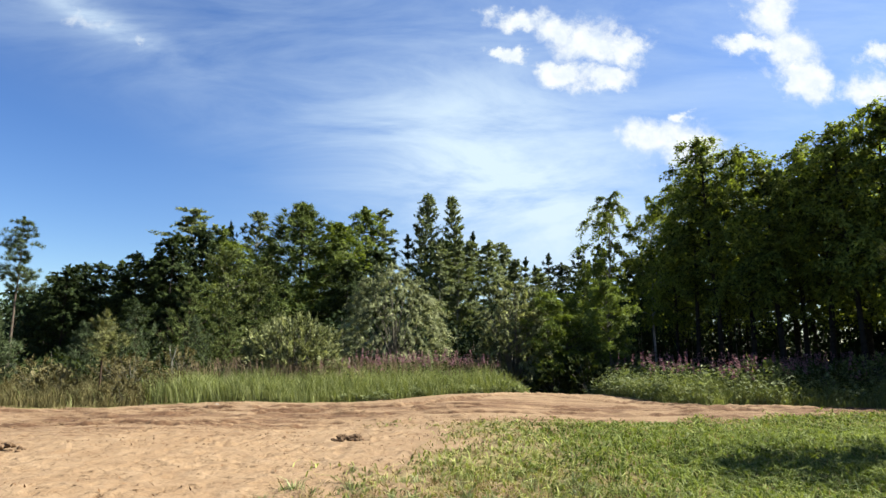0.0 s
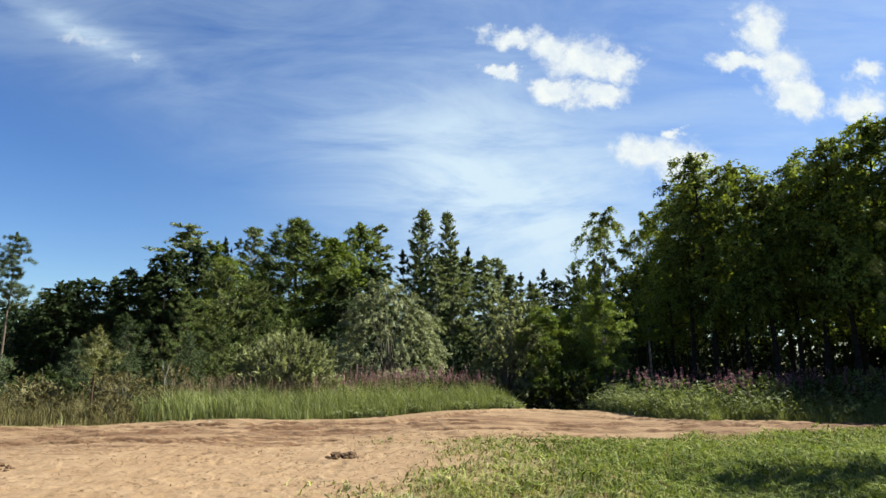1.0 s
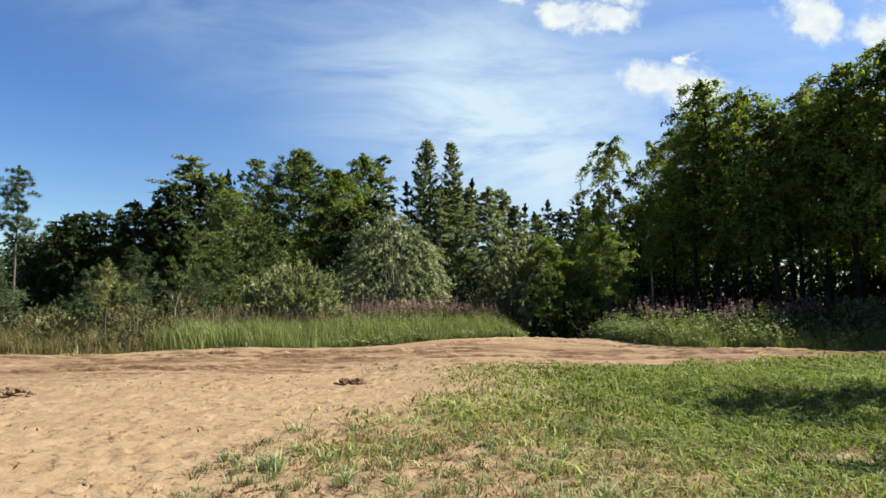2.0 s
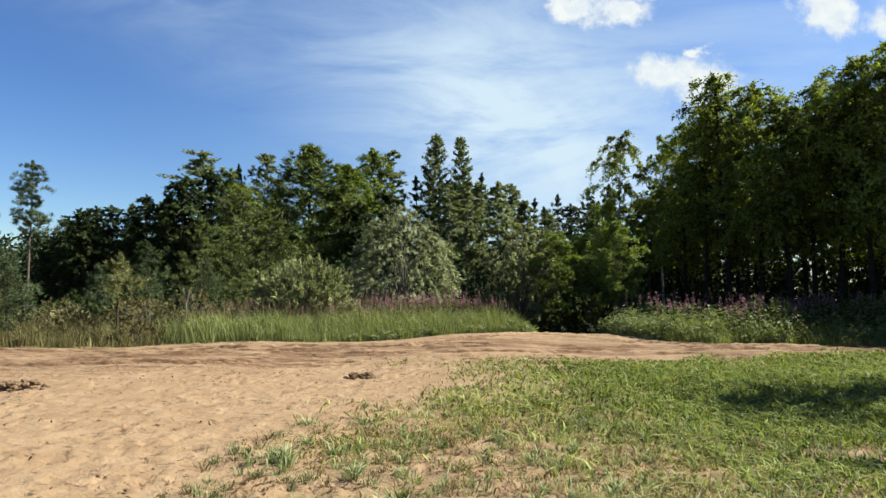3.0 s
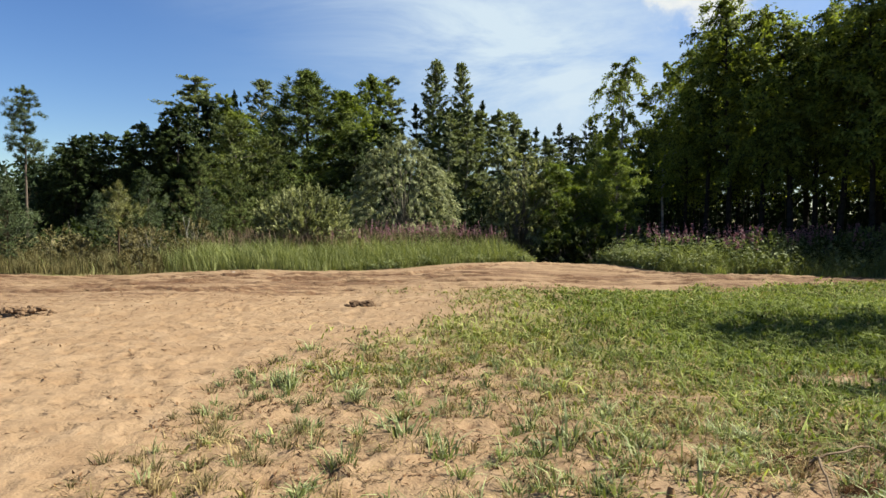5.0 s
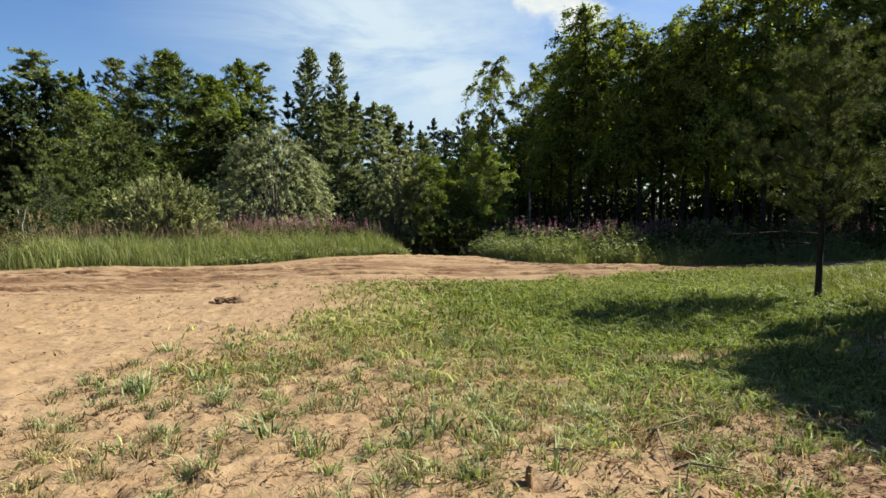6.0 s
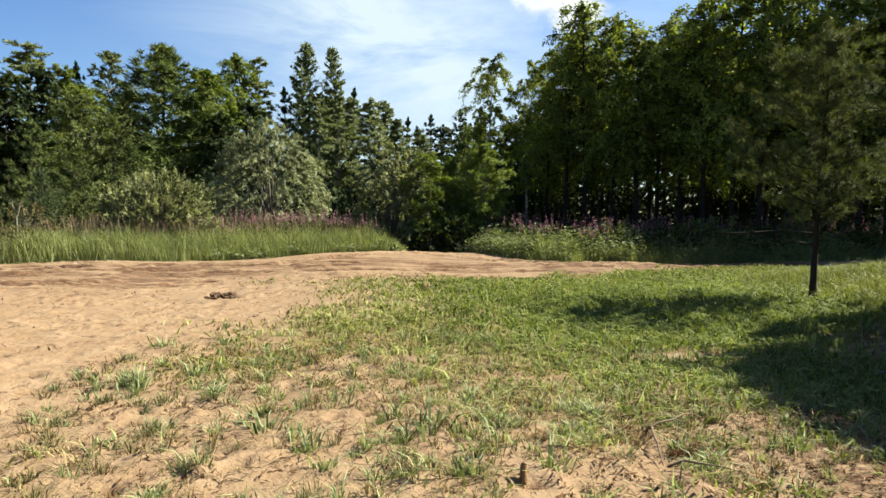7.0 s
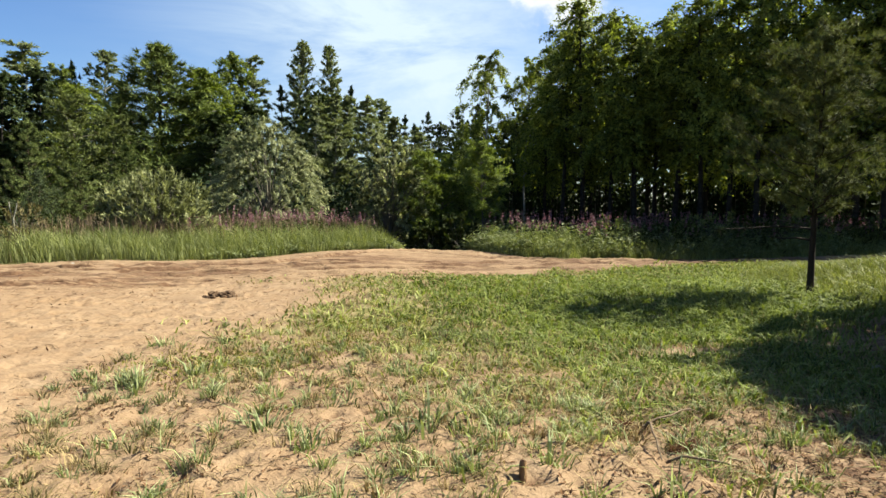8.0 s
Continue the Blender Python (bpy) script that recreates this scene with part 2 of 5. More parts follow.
    n.link(n.math("SUBTRACT", n.math("ADD", n.math("ADD", mid, n.math("MULTIPLY", fine, 0.6)), n.math("MULTIPLY", grain, 0.08)), n.math("MULTIPLY", scuff, 0.5)), bump.inputs["Height"])
    n.link(bump.outputs[0], p.inputs["Normal"])
    out = n.add("ShaderNodeOutputMaterial")
    n.link(p.outputs[0], out.inputs[0])
    return m


GROUND = ground_material()
BIRCH_LEAF = leaf_material("birch_leaf", (0.019, 0.030, 0.005), (0.265, 0.303, 0.062), 0.44, 0.7, 0.1)
YOUNG_LEAF = leaf_material("young_birch_leaf", (0.034, 0.052, 0.009), (0.185, 0.225, 0.050), 0.35, 0.7, 0.1)
GREY_LEAF = leaf_material("aspen_leaf", (0.030, 0.041, 0.017), (0.215, 0.238, 0.115), 0.3, 0.7, 0.12)
WILLOW_LEAF = leaf_material("willow_leaf", (0.042, 0.052, 0.020), (0.440, 0.460, 0.255), 0.34, 0.7, 0.12, (1.15, 1.16, 0.82))
BUSH_LEAF = leaf_material("bush_leaf", (0.034, 0.042, 0.015), (0.325, 0.338, 0.160), 0.34, 0.7, 0.12, (1.15, 1.16, 0.75))
SALLOW_LEAF = leaf_material("sallow_leaf", (0.016, 0.025, 0.007), (0.175, 0.198, 0.074), 0.30, 0.7, 0.1)
PINE_NEEDLE = leaf_material("pine_needle", (0.012, 0.023, 0.006), (0.140, 0.172, 0.046), 0.12, 0.8, 0.08)
YOUNG_NEEDLE = leaf_material("young_pine_needle", (0.057, 0.064, 0.013), (0.190, 0.186, 0.053), 0.15, 0.5, 0.4)
DARK_NEEDLE = leaf_material("dark_pine_needle", (0.008, 0.016, 0.005), (0.070, 0.092, 0.032), 0.1, 0.6, 0.2)
NEAR_NEEDLE = leaf_material("shaded_pine_needle", (0.010, 0.016, 0.005), (0.165, 0.182, 0.064), 0.14, 0.8, 0.08)
LIGHT_NEEDLE = leaf_material("light_pine_needle", (0.014, 0.026, 0.007), (0.165, 0.196, 0.066), 0.15, 0.8, 0.08)
# spruce needles, also used as painted shade for foliage inside the woods
SPRUCE_AND_SHADE = leaf_material("spruce_and_shade_leaf", (0.009, 0.017, 0.007), (0.031, 0.045, 0.019), 0.08, 0.85, 0.08)
GRASS_BLADE = leaf_material("lawn_blade", (0.040, 0.054, 0.012), (0.315, 0.330, 0.105), 0.30, 0.6, 0.15)
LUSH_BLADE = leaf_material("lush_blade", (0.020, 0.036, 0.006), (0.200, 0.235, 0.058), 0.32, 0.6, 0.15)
BANK_BLADE = leaf_material("bank_blade", (0.041, 0.054, 0.013), (0.199, 0.208, 0.076), 0.3, 0.6, 0.15)
TUFT_BLADE = leaf_material("couch_grass_blade", (0.040, 0.054, 0.020), (0.310, 0.345, 0.165), 0.28, 0.55, 0.2)
DRY_BLADE = leaf_material("dry_blade", (0.105, 0.074, 0.032), (0.370, 0.285, 0.135), 0.25, 0.7, 0.2, (1.1, 1.0, 0.8))
ROUGH_BLADE = leaf_material("rough_blade", (0.038, 0.038, 0.012), (0.165, 0.139, 0.058), 0.25, 0.7, 0.2, (1.1, 1.0, 0.7))
DEAD_STALK = leaf_material("dead_stalk", (0.030, 0.019, 0.011), (0.143, 0.098, 0.051), 0.1, 0.85, 0.1, (1.0, 0.9, 0.8))
LITTER = leaf_material("litter", (0.030, 0.015, 0.008), (0.150, 0.080, 0.038), 0.05, 0.9, 0.1, (1.0, 0.9, 0.8))
MEADOW_BLADE = leaf_material("meadow_blade", (0.046, 0.058, 0.018), (0.230, 0.250, 0.095), 0.3, 0.6, 0.2)
SEED_HEAD = leaf_material("seed_head", (0.080, 0.054, 0.035), (0.169, 0.121, 0.080), 0.2, 0.8, 0.1, (1.1, 1.0, 0.9))
HERB_LEAF = leaf_material("herb_leaf", (0.011, 0.019, 0.005), (0.055, 0.066, 0.019), 0.25, 0.8, 0.1)
PETAL = leaf_material("fireweed_petal", (0.112, 0.054, 0.061), (0.247, 0.139, 0.150), 0.35, 0.6, 0.2, (1.2, 0.95, 1.1))
GREEN_BIRCH_LEAF = leaf_material("green_birch_leaf", (0.025, 0.040, 0.006), (0.200, 0.235, 0.045), 0.38, 0.7, 0.1)
# leaves of the full trees, with the forest's shade put into their colour
SHADED_TREE_LEAF = leaf_material("shaded_tree_leaf", (0.006, 0.012, 0.003), (0.042, 0.058, 0.016), 0.2, 0.7, 0.1)
VERGE_LEAF = leaf_material("verge_leaf", (0.038, 0.053, 0.018), (0.217, 0.241, 0.109), 0.3, 0.6, 0.2)
MOSS = leaf_material("moss", (0.071, 0.076, 0.009), (0.199, 0.193, 0.029), 0.3, 0.7, 0.1)
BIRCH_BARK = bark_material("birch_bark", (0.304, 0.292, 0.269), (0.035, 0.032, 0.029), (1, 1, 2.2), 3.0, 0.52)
# copy of the birch bark with the grove's shade put into its colour
SHADED_BARK = bark_material("shaded_birch_bark", (0.028, 0.024, 0.019), (0.013, 0.011, 0.009), (1, 1, 2.2), 3.0, 0.48)
PALE_BARK = bark_material("aspen_bark", (0.193, 0.188, 0.152), (0.058, 0.053, 0.041), (1, 1, 2.0), 4.0, 0.52)
PINE_BARK = bark_material("pine_bark", (0.058, 0.038, 0.026), (0.129, 0.076, 0.046), (3, 3, 0.8), 5.0)
NEAR_BARK = bark_material("dark_pine_bark", (0.026, 0.019, 0.014), (0.050, 0.032, 0.022), (3, 3, 0.8), 7.0)
ORANGE_BARK = bark_material("old_pine_bark", (0.094, 0.074, 0.058), (0.058, 0.046, 0.041), (2, 2, 0.8), 4.0)
GREY_BARK = bark_material("grey_bark", (0.117, 0.105, 0.082), (0.058, 0.053, 0.041), (2, 2, 0.7), 5.0)
DEAD_WOOD = bark_material("dead_wood", (0.152, 0.111, 0.071), (0.071, 0.046, 0.029), (3, 3, 0.6), 9.0)
CUT_WOOD = bark_material("weathered_stake", (0.193, 0.117, 0.058), (0.094, 0.053, 0.029), (4, 4, 0.5), 12.0)
RUSTY = leaf_material("rusty_needle", (0.071, 0.032, 0.015), (0.176, 0.088, 0.041), 0.1, 0.8, 0.1, (1.0, 0.9, 0.8))
PALE_STONE = bark_material("pale_stone", (0.193, 0.176, 0.152), (0.129, 0.117, 0.100), (1, 1, 1), 14.0)
DRY_EARTH = bark_material("dry_earth", (0.135, 0.086, 0.050), (0.079, 0.048, 0.028), (1, 1, 1), 9.0)
CLOD_EARTH = bark_material("clod_earth", (0.088, 0.055, 0.032), (0.041, 0.025, 0.015), (1, 1, 1), 9.0)


# ---- mesh helpers ----
def mesh_of(name, verts, faces, mat, smooth=False):
    me = bpy.data.meshes.new(name)
    v = np.asarray(verts, dtype=np.float32).reshape(-1, 3)
    f = np.asarray(faces, dtype=np.int32)
    k = f.shape[1]
    me.vertices.add(len(v)), me.loops.add(f.size), me.polygons.add(len(f))
    me.vertices.foreach_set("co", v.ravel())
    me.loops.foreach_set("vertex_index", f.ravel())
    me.polygons.foreach_set("loop_start", np.arange(len(f), dtype=np.int32) * k)
    me.polygons.foreach_set("use_smooth", np.full(len(f), smooth))
    me.update(calc_edges=True)
    me.validate()
    me.materials.append(mat)
    return me


def part(name, me, parent, label=""):
    ob = new(name, me)
    ob.parent = parent
    return tagged(ob, label)


class Tubes:
    """Tapered round limbs gathered into one mesh."""

    def __init__(self, sides=6):
        self.v, self.f, self.n, self.sides = [], [], 0, sides

    def add(self, pts, radii):
        pts, s = np.asarray(pts, float), self.sides
        d = np.gradient(pts, axis=0)
        d /= np.linalg.norm(d, axis=1)[:, None] + 1e-9
        ref = np.array([0.0, 0.0, 1.0]) if abs(d[0, 2]) < 0.8 else np.array([1.0, 0.0, 0.0])
        a = np.cross(d, ref)
        a /= np.linalg.norm(a, axis=1)[:, None] + 1e-9
        b = np.cross(d, a)
        ang = np.linspace(0, 2 * np.pi, s, endpoint=False)
        ring = a[:, None] * np.cos(ang)[None, :, None] + b[:, None] * np.sin(ang)[None, :, None]
        self.v.append((pts[:, None] + ring * np.asarray(radii)[:, None, None]).reshape(-1, 3))
        for i in range(len(pts) - 1):
            for j in range(s):
                p, q = self.n + i * s + j, self.n + i * s + (j + 1) % s
                self.f.append((p, q, q + s, p + s))
        self.n += len(pts) * s

    def mesh(self, name, mat):
        return mesh_of(name, np.concatenate(self.v), self.f, mat, True)


def unit(v):
    return v / (np.linalg.norm(v, axis=-1, keepdims=True) + 1e-9)


def leaves(name, centres, along, size, width, mat, r, flat=0.0, facing=None, simple=False):
    """One pointed, slightly folded leaf at each centre. along: the way each points; facing: where its upper side looks."""
    c = np.asarray(centres)
    n = len(c)
    along = unit(np.asarray(along) + r.normal(0, 0.35, (n, 3)))
    look_to = np.array([0, 0, flat]) if facing is None else np.asarray(facing)
    side = unit(np.cross(along, unit(r.normal(0, 0.55 if facing is None else 0.32, (n, 3)) + look_to)))
    up = np.cross(side, along)
    s = (np.asarray(size) * r.uniform(0.65, 1.3, n))[:, None]
    w = s * width
    if simple:
        v = np.stack([c - along * s * 0.4 - side * w * 0.5, c - along * s * 0.4 + side * w * 0.5, c + along * s * 0.6], 1).reshape(-1, 3)
        return mesh_of(name, v, np.arange(n * 3).reshape(-1, 3), mat)
    v = np.stack([c - along * s * 0.5, c + side * w * 0.5 + up * w * 0.18 - along * s * 0.05, c + along * s * 0.5,
                  c - side * w * 0.5 + up * w * 0.18 - along * s * 0.05], 1).reshape(-1, 3)
    return mesh_of(name, v, np.arange(n * 4).reshape(-1, 4), mat)


def blades(name, base, height, width, lean, mat, r, bend=0.5):
    """Grass blades of three pieces, which lean over towards their tips."""
    b = np.asarray(base)
    n = len(b)
    h, w = np.asarray(height)[:, None], np.asarray(width)[:, None]
    lean = np.asarray(lean)
    face = unit(np.c_[r.normal(0, 1, (n, 2)), np.zeros(n)])
    up = np.array([0, 0, 1.0])
    mid = b + up * h * 0.55 + lean * h * 0.25
    tip = b + up * h * (1 - bend * 0.25) + lean * h * (0.6 + bend * 0.4)
    v = np.stack([b - face * w * 0.5, b + face * w * 0.5, mid + face * w * 0.42, mid - face * w * 0.42, tip], 1)
    i = np.arange(n)[:, None] * 5
    f = np.concatenate([i + np.array([0, 1, 2]), i + np.array([0, 2, 3]), i + np.array([3, 2, 4])])
    return mesh_of(name, v.reshape(-1, 3), f, mat)


# ---- the lie of the land ----
LAWN = [(-2.3, 2.0), (-2.15, 3.7), (-2.2, 5.9), (-1.9, 7.6), (-1.2, 8.5), (-0.5, 9.0), (0.0, 10.4), (-0.9, 12.2), (-1.2, 13.2), (0.7, 13.3),
        (2.6, 13.2), (5.8, 13.6), (8.2, 14.4), (11.5, 14.8), (30, 15.5), (30, -30), (-2.3, -30)]
VERGE_LEFT = [(-60, 14), (-11.7, 15.4), (-9.7, 15.9), (-8.4, 17.1), (-4.9, 17.7), (-1.6, 18.7), (0.8, 20.2), (2.9, 20.6), (3.2, 24), (4.0, 40), (4.0, 200), (-60, 200)]
VERGE_RIGHT = [(5.0, 21.5), (5.3, 19.6), (5.7, 17.9), (6.6, 16.8), (9.4, 16.4), (14, 16.7), (19.4, 17.2), (60, 18), (60, 200), (7.5, 200), (7.5, 40)]


def inside(poly, x, y):
    """Signed distance to the rim of a patch in plan, above zero inside."""
    x, y = np.asarray(x, float), np.asarray(y, float)
    best, odd = np.full(x.shape, 1e9), np.zeros(x.shape, bool)
    for (ax, ay), (bx, by) in zip(poly, poly[1:] + poly[:1]):
        ex, ey = bx - ax, by - ay
        t = np.clip(((x - ax) * ex + (y - ay) * ey) / (ex * ex + ey * ey), 0, 1)
        best = np.minimum(best, np.hypot(x - ax - t * ex, y - ay - t * ey))
        hit = ((ay > y) != (by > y)) & (x < ex * (y - ay) / (ey if abs(ey) > 1e-9 else 1e-9) + ax)
        odd ^= hit
    return np.where(odd, best, -best)


def wobble(x, y, scale, seed=0):
    """Smooth noise in plan, about -1 to 1."""
    q = np.random.default_rng(seed)
    s = np.zeros(np.shape(x))
    for k in range(14):
        a, f, ph = q.uniform(0, 2 * np.pi), q.uniform(0.6, 1.7) / scale, q.uniform(0, 2 * np.pi)
        s = s + np.sin((x * np.cos(a) + y * np.sin(a)) * f * 2 * np.pi + ph)
    return s / 4.2


def ramp01(x, lo, hi):
    t = np.clip((np.asarray(x, float) - lo) / (hi - lo), 0, 1)
    return t * t * (3 - 2 * t)


def shaded_litter(x, y):
    """Brown litter with little grass on the bank, darkened to deepen the pines' cast shadow."""
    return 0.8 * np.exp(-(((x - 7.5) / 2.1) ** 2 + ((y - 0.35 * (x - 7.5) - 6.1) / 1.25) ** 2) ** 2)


BARE = [(0.0, 4.45, 0.50, 0.42), (-0.05, 3.45, 0.45, 0.40), (3.35, 3.95, 0.60, 0.26), (2.25, 5.35, 0.24, 0.14), (-1.1, 4.75, 0.55, 0.35), (1.0, 6.2, 0.35, 0.16),
        (0.15, 5.9, 0.35, 0.18), (3.0, 3.1, 0.6, 0.25), (-0.9, 3.7, 0.5, 0.4), (1.6, 3.1, 0.6, 0.3), (-0.9, 11.4, 0.9, 0.7), (1.9, 11.8, 0.6, 0.25)]


def worn_through(x, y):
    """Patches trodden down to bare sand, above zero inside."""
    return sum(np.exp(-((x - cx) / sx) ** 2 - ((y - cy) / sy) ** 2) for cx, cy, sx, sy in BARE)


def lawn_cover(x, y):
    """How thick the lawn grows, 0 to 1: bare in patches in front, lush at the back and to the right."""
    d = inside(LAWN, x, y) + 0.45 * wobble(x, y, 1.6, 3)
    edge = ramp01(d, -0.35, 0.9)
    lush = ramp01(y + 0.75 * x + 0.8 * wobble(x, y, 1.4, 5), 4.8, 8.6)
    worn = ramp01(0.75 * wobble(x, y, 0.7, 8) + 0.25, -0.3, 0.9) * (1 - lush) * 0.45
    bare = np.exp(-(((x - 3.95) / 0.72) ** 2 + ((y - 6.08) / 0.30) ** 2) * 1.3) * 1.7
    bare = bare + 0.75 * worn_through(x, y) * (0.8 + 0.5 * wobble(x, y, 0.5, 9))
    thin = 0.35 * ramp01(-0.4 - x + 0.35 * (y - 8), -0.3, 1.4)
    # thinner grass here makes the painted pine shadow darker
    under = 1.15 * shaded_litter(x, y)
    return np.clip(edge * (0.30 + 0.20 * ramp01(x, 0.2, 1.6) + 0.55 * lush - worn - thin * 0.6) * (1 - under) - bare, 0, 1)


def verge_cover(x, y):
    return np.maximum(ramp01(inside(VERGE_LEFT, x, y) + 0.25 * wobble(x, y, 1.5, 11), -0.1, 0.3),
                      ramp01(inside(VERGE_RIGHT, x, y) + 0.25 * wobble(x, y, 1.5, 12), -0.1, 0.3))


def ruts(x, y):
    """Wheel ruts: some run along the sand, some swing round over the hump into the gap, some leave to the right."""
    lines = [y0 + 0.05 * x for y0 in (13.1, 13.6, 14.5, 15.0, 15.6, 16.2)]
    lines += [15.0 + off + 4.4 * ramp01(x, -4.5 + 0.8 * k, 4.6) for k, off in enumerate((0.0, 0.35, 0.9, 1.3, 1.9))]
    lines += [19.2 + off - 3.6 * ramp01(x, 2.2, 9.5) - 0.06 * (x - 8) for off in (-0.9, -0.55, 0.05, 0.4, 0.8)]
    sunk, raised = np.zeros(np.shape(x)), np.zeros(np.shape(x))
    for k, line in enumerate(lines):
        side = 1.0 if k < 6 else ramp01(4.6 - x, 0, 1.2) if k < 11 else ramp01(x, 1.8, 3.4)
        line = line + 0.10 * wobble(x, x * 0.0, 2.3, 60 + k) + 0.03 * wobble(x, y, 0.4, 90 + k)
        deep = side * ramp01(wobble(x, y * 0.3, 2.2, 70 + k) + 0.5 * wobble(x, y, 0.6, 110 + k), -0.25, 0.6)
        sunk = sunk + deep * np.exp(-((y - line) / 0.075) ** 2)
        raised = raised + deep * np.exp(-((y - line - 0.17) / 0.08) ** 2)
    return sunk, raised


def road_earth(x, y):
    """Brown tone of the driven track along the far side of the sand, its ruts, bare soil and the painted pine shadow.
    """
    mid = 15.2 + 0.16 * (x + 2) * (x < 1) + 0.9 * np.exp(-((x - 1.5) / 4) ** 2)
    soil = 0.9 * np.exp(-(((x - 3.5) / 1.1) ** 2 + ((y - 3.1) / 0.8) ** 2)) * (0.6 + 0.5 * wobble(x, y, 0.5, 22))
    # the pine patch puts their shadow into the soil colour, over real litter
    soil = soil + shaded_litter(x, y) + 0.7 * np.exp(-(((x - 4.3) / 1.0) ** 2 + ((y - 3.6) / 0.8) ** 2))
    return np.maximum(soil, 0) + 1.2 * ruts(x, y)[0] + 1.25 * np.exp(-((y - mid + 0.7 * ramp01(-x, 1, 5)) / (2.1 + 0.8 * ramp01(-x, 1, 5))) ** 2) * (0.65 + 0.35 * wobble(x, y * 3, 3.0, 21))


PRINT_STEP, PRINT_X, PRINT_Y = 0.05, -12.0, 2.0


def trodden():
    """Old footprints and scuffs in the loose sand, as a grid of depths."""
    r = np.random.default_rng(301)
    gx, gy = np.arange(PRINT_X, 6.0, PRINT_STEP), np.arange(PRINT_Y, 15.0, PRINT_STEP)
    field = np.zeros((len(gy), len(gx)))
    for _ in range(4000):
        cx, cy = r.uniform(-11.5, 4.5), 2.4 + r.beta(1.1, 1.5) * 12
        a, la, lb = r.uniform(0, np.pi), r.uniform(0.05, 0.13), r.uniform(0.03, 0.06)
        i0, j0 = int((cy - PRINT_Y) / PRINT_STEP), int((cx - PRINT_X) / PRINT_STEP)
        i1, i2, j1, j2 = max(0, i0 - 9), i0 + 10, max(0, j0 - 9), j0 + 10
        sx, sy = np.meshgrid(gx[j1:j2] - cx, gy[i1:i2] - cy)
        p, q = (sx * np.cos(a) + sy * np.sin(a)) / la, (-sx * np.sin(a) + sy * np.cos(a)) / lb
        d = p * p + q * q
        field[i1:i2, j1:j2] += r.uniform(0.016, 0.040) * (1.9 if r.uniform() > 0.75 else 1.0) * (-np.exp(-d) + 0.45 * np.exp(-((np.sqrt(d) - 1.7) / 0.5) ** 2))
    return np.clip(field, -0.085, 0.05)


PRINTS = trodden()


def prints_at(x, y):
    u, v = (np.asarray(x) - PRINT_X) / PRINT_STEP, (np.asarray(y) - PRINT_Y) / PRINT_STEP
    ok = (u > 0) & (v > 0) & (u < PRINTS.shape[1] - 2) & (v < PRINTS.shape[0] - 2)
    j, i = np.where(ok, u, 0).astype(int), np.where(ok, v, 0).astype(int)
    fu, fv = np.where(ok, u - j, 0), np.where(ok, v - i, 0)
    z = (PRINTS[i, j] * (1 - fu) + PRINTS[i, j + 1] * fu) * (1 - fv) + (PRINTS[i + 1, j] * (1 - fu) + PRINTS[i + 1, j + 1] * fu) * fv
    return np.where(ok, z, 0.0)


def height_at(x, y):
    x, y = np.asarray(x, float), np.asarray(y, float)
    z = 0.05 * wobble(x, y, 9.0, 31)
    z = z + 0.13 * np.exp(-(((x - 2.6) / 3.6) ** 2 + ((y - 18.6) / 1.9) ** 2))
    z = z - 1.3 * ramp01(y, 20.5, 27) * np.exp(-((x - 4.6 - 0.06 * (y - 20)) / 1.5) ** 2)
    z = z + 0.24 * ramp01(x - 0.15 * y, 6.0, 11.5) * ramp01(y, 3, 8) * (1 - ramp01(y, 11.0, 14.5)) * (1 - ramp01(x, 40, 80))
    open_sand = np.clip(1 - lawn_cover(x, y) - verge_cover(x, y), 0, 1) * (np.hypot(x, y) < 40)
    z = z + open_sand * (0.008 * wobble(x, y, 0.8, 41) + 0.005 * wobble(x, y, 0.28, 42))
    sunk, raised = ruts(x, y)
    z = z - open_sand * 0.065 * sunk + open_sand * 0.055 * raised
    z = z + open_sand * prints_at(x, y)
    ring = np.hypot((x + 1.78) / 0.62, (y - 11.0) / 0.5)
    z = z + 0.035 * np.exp(-((ring - 0.7) / 0.4) ** 2)
    return z


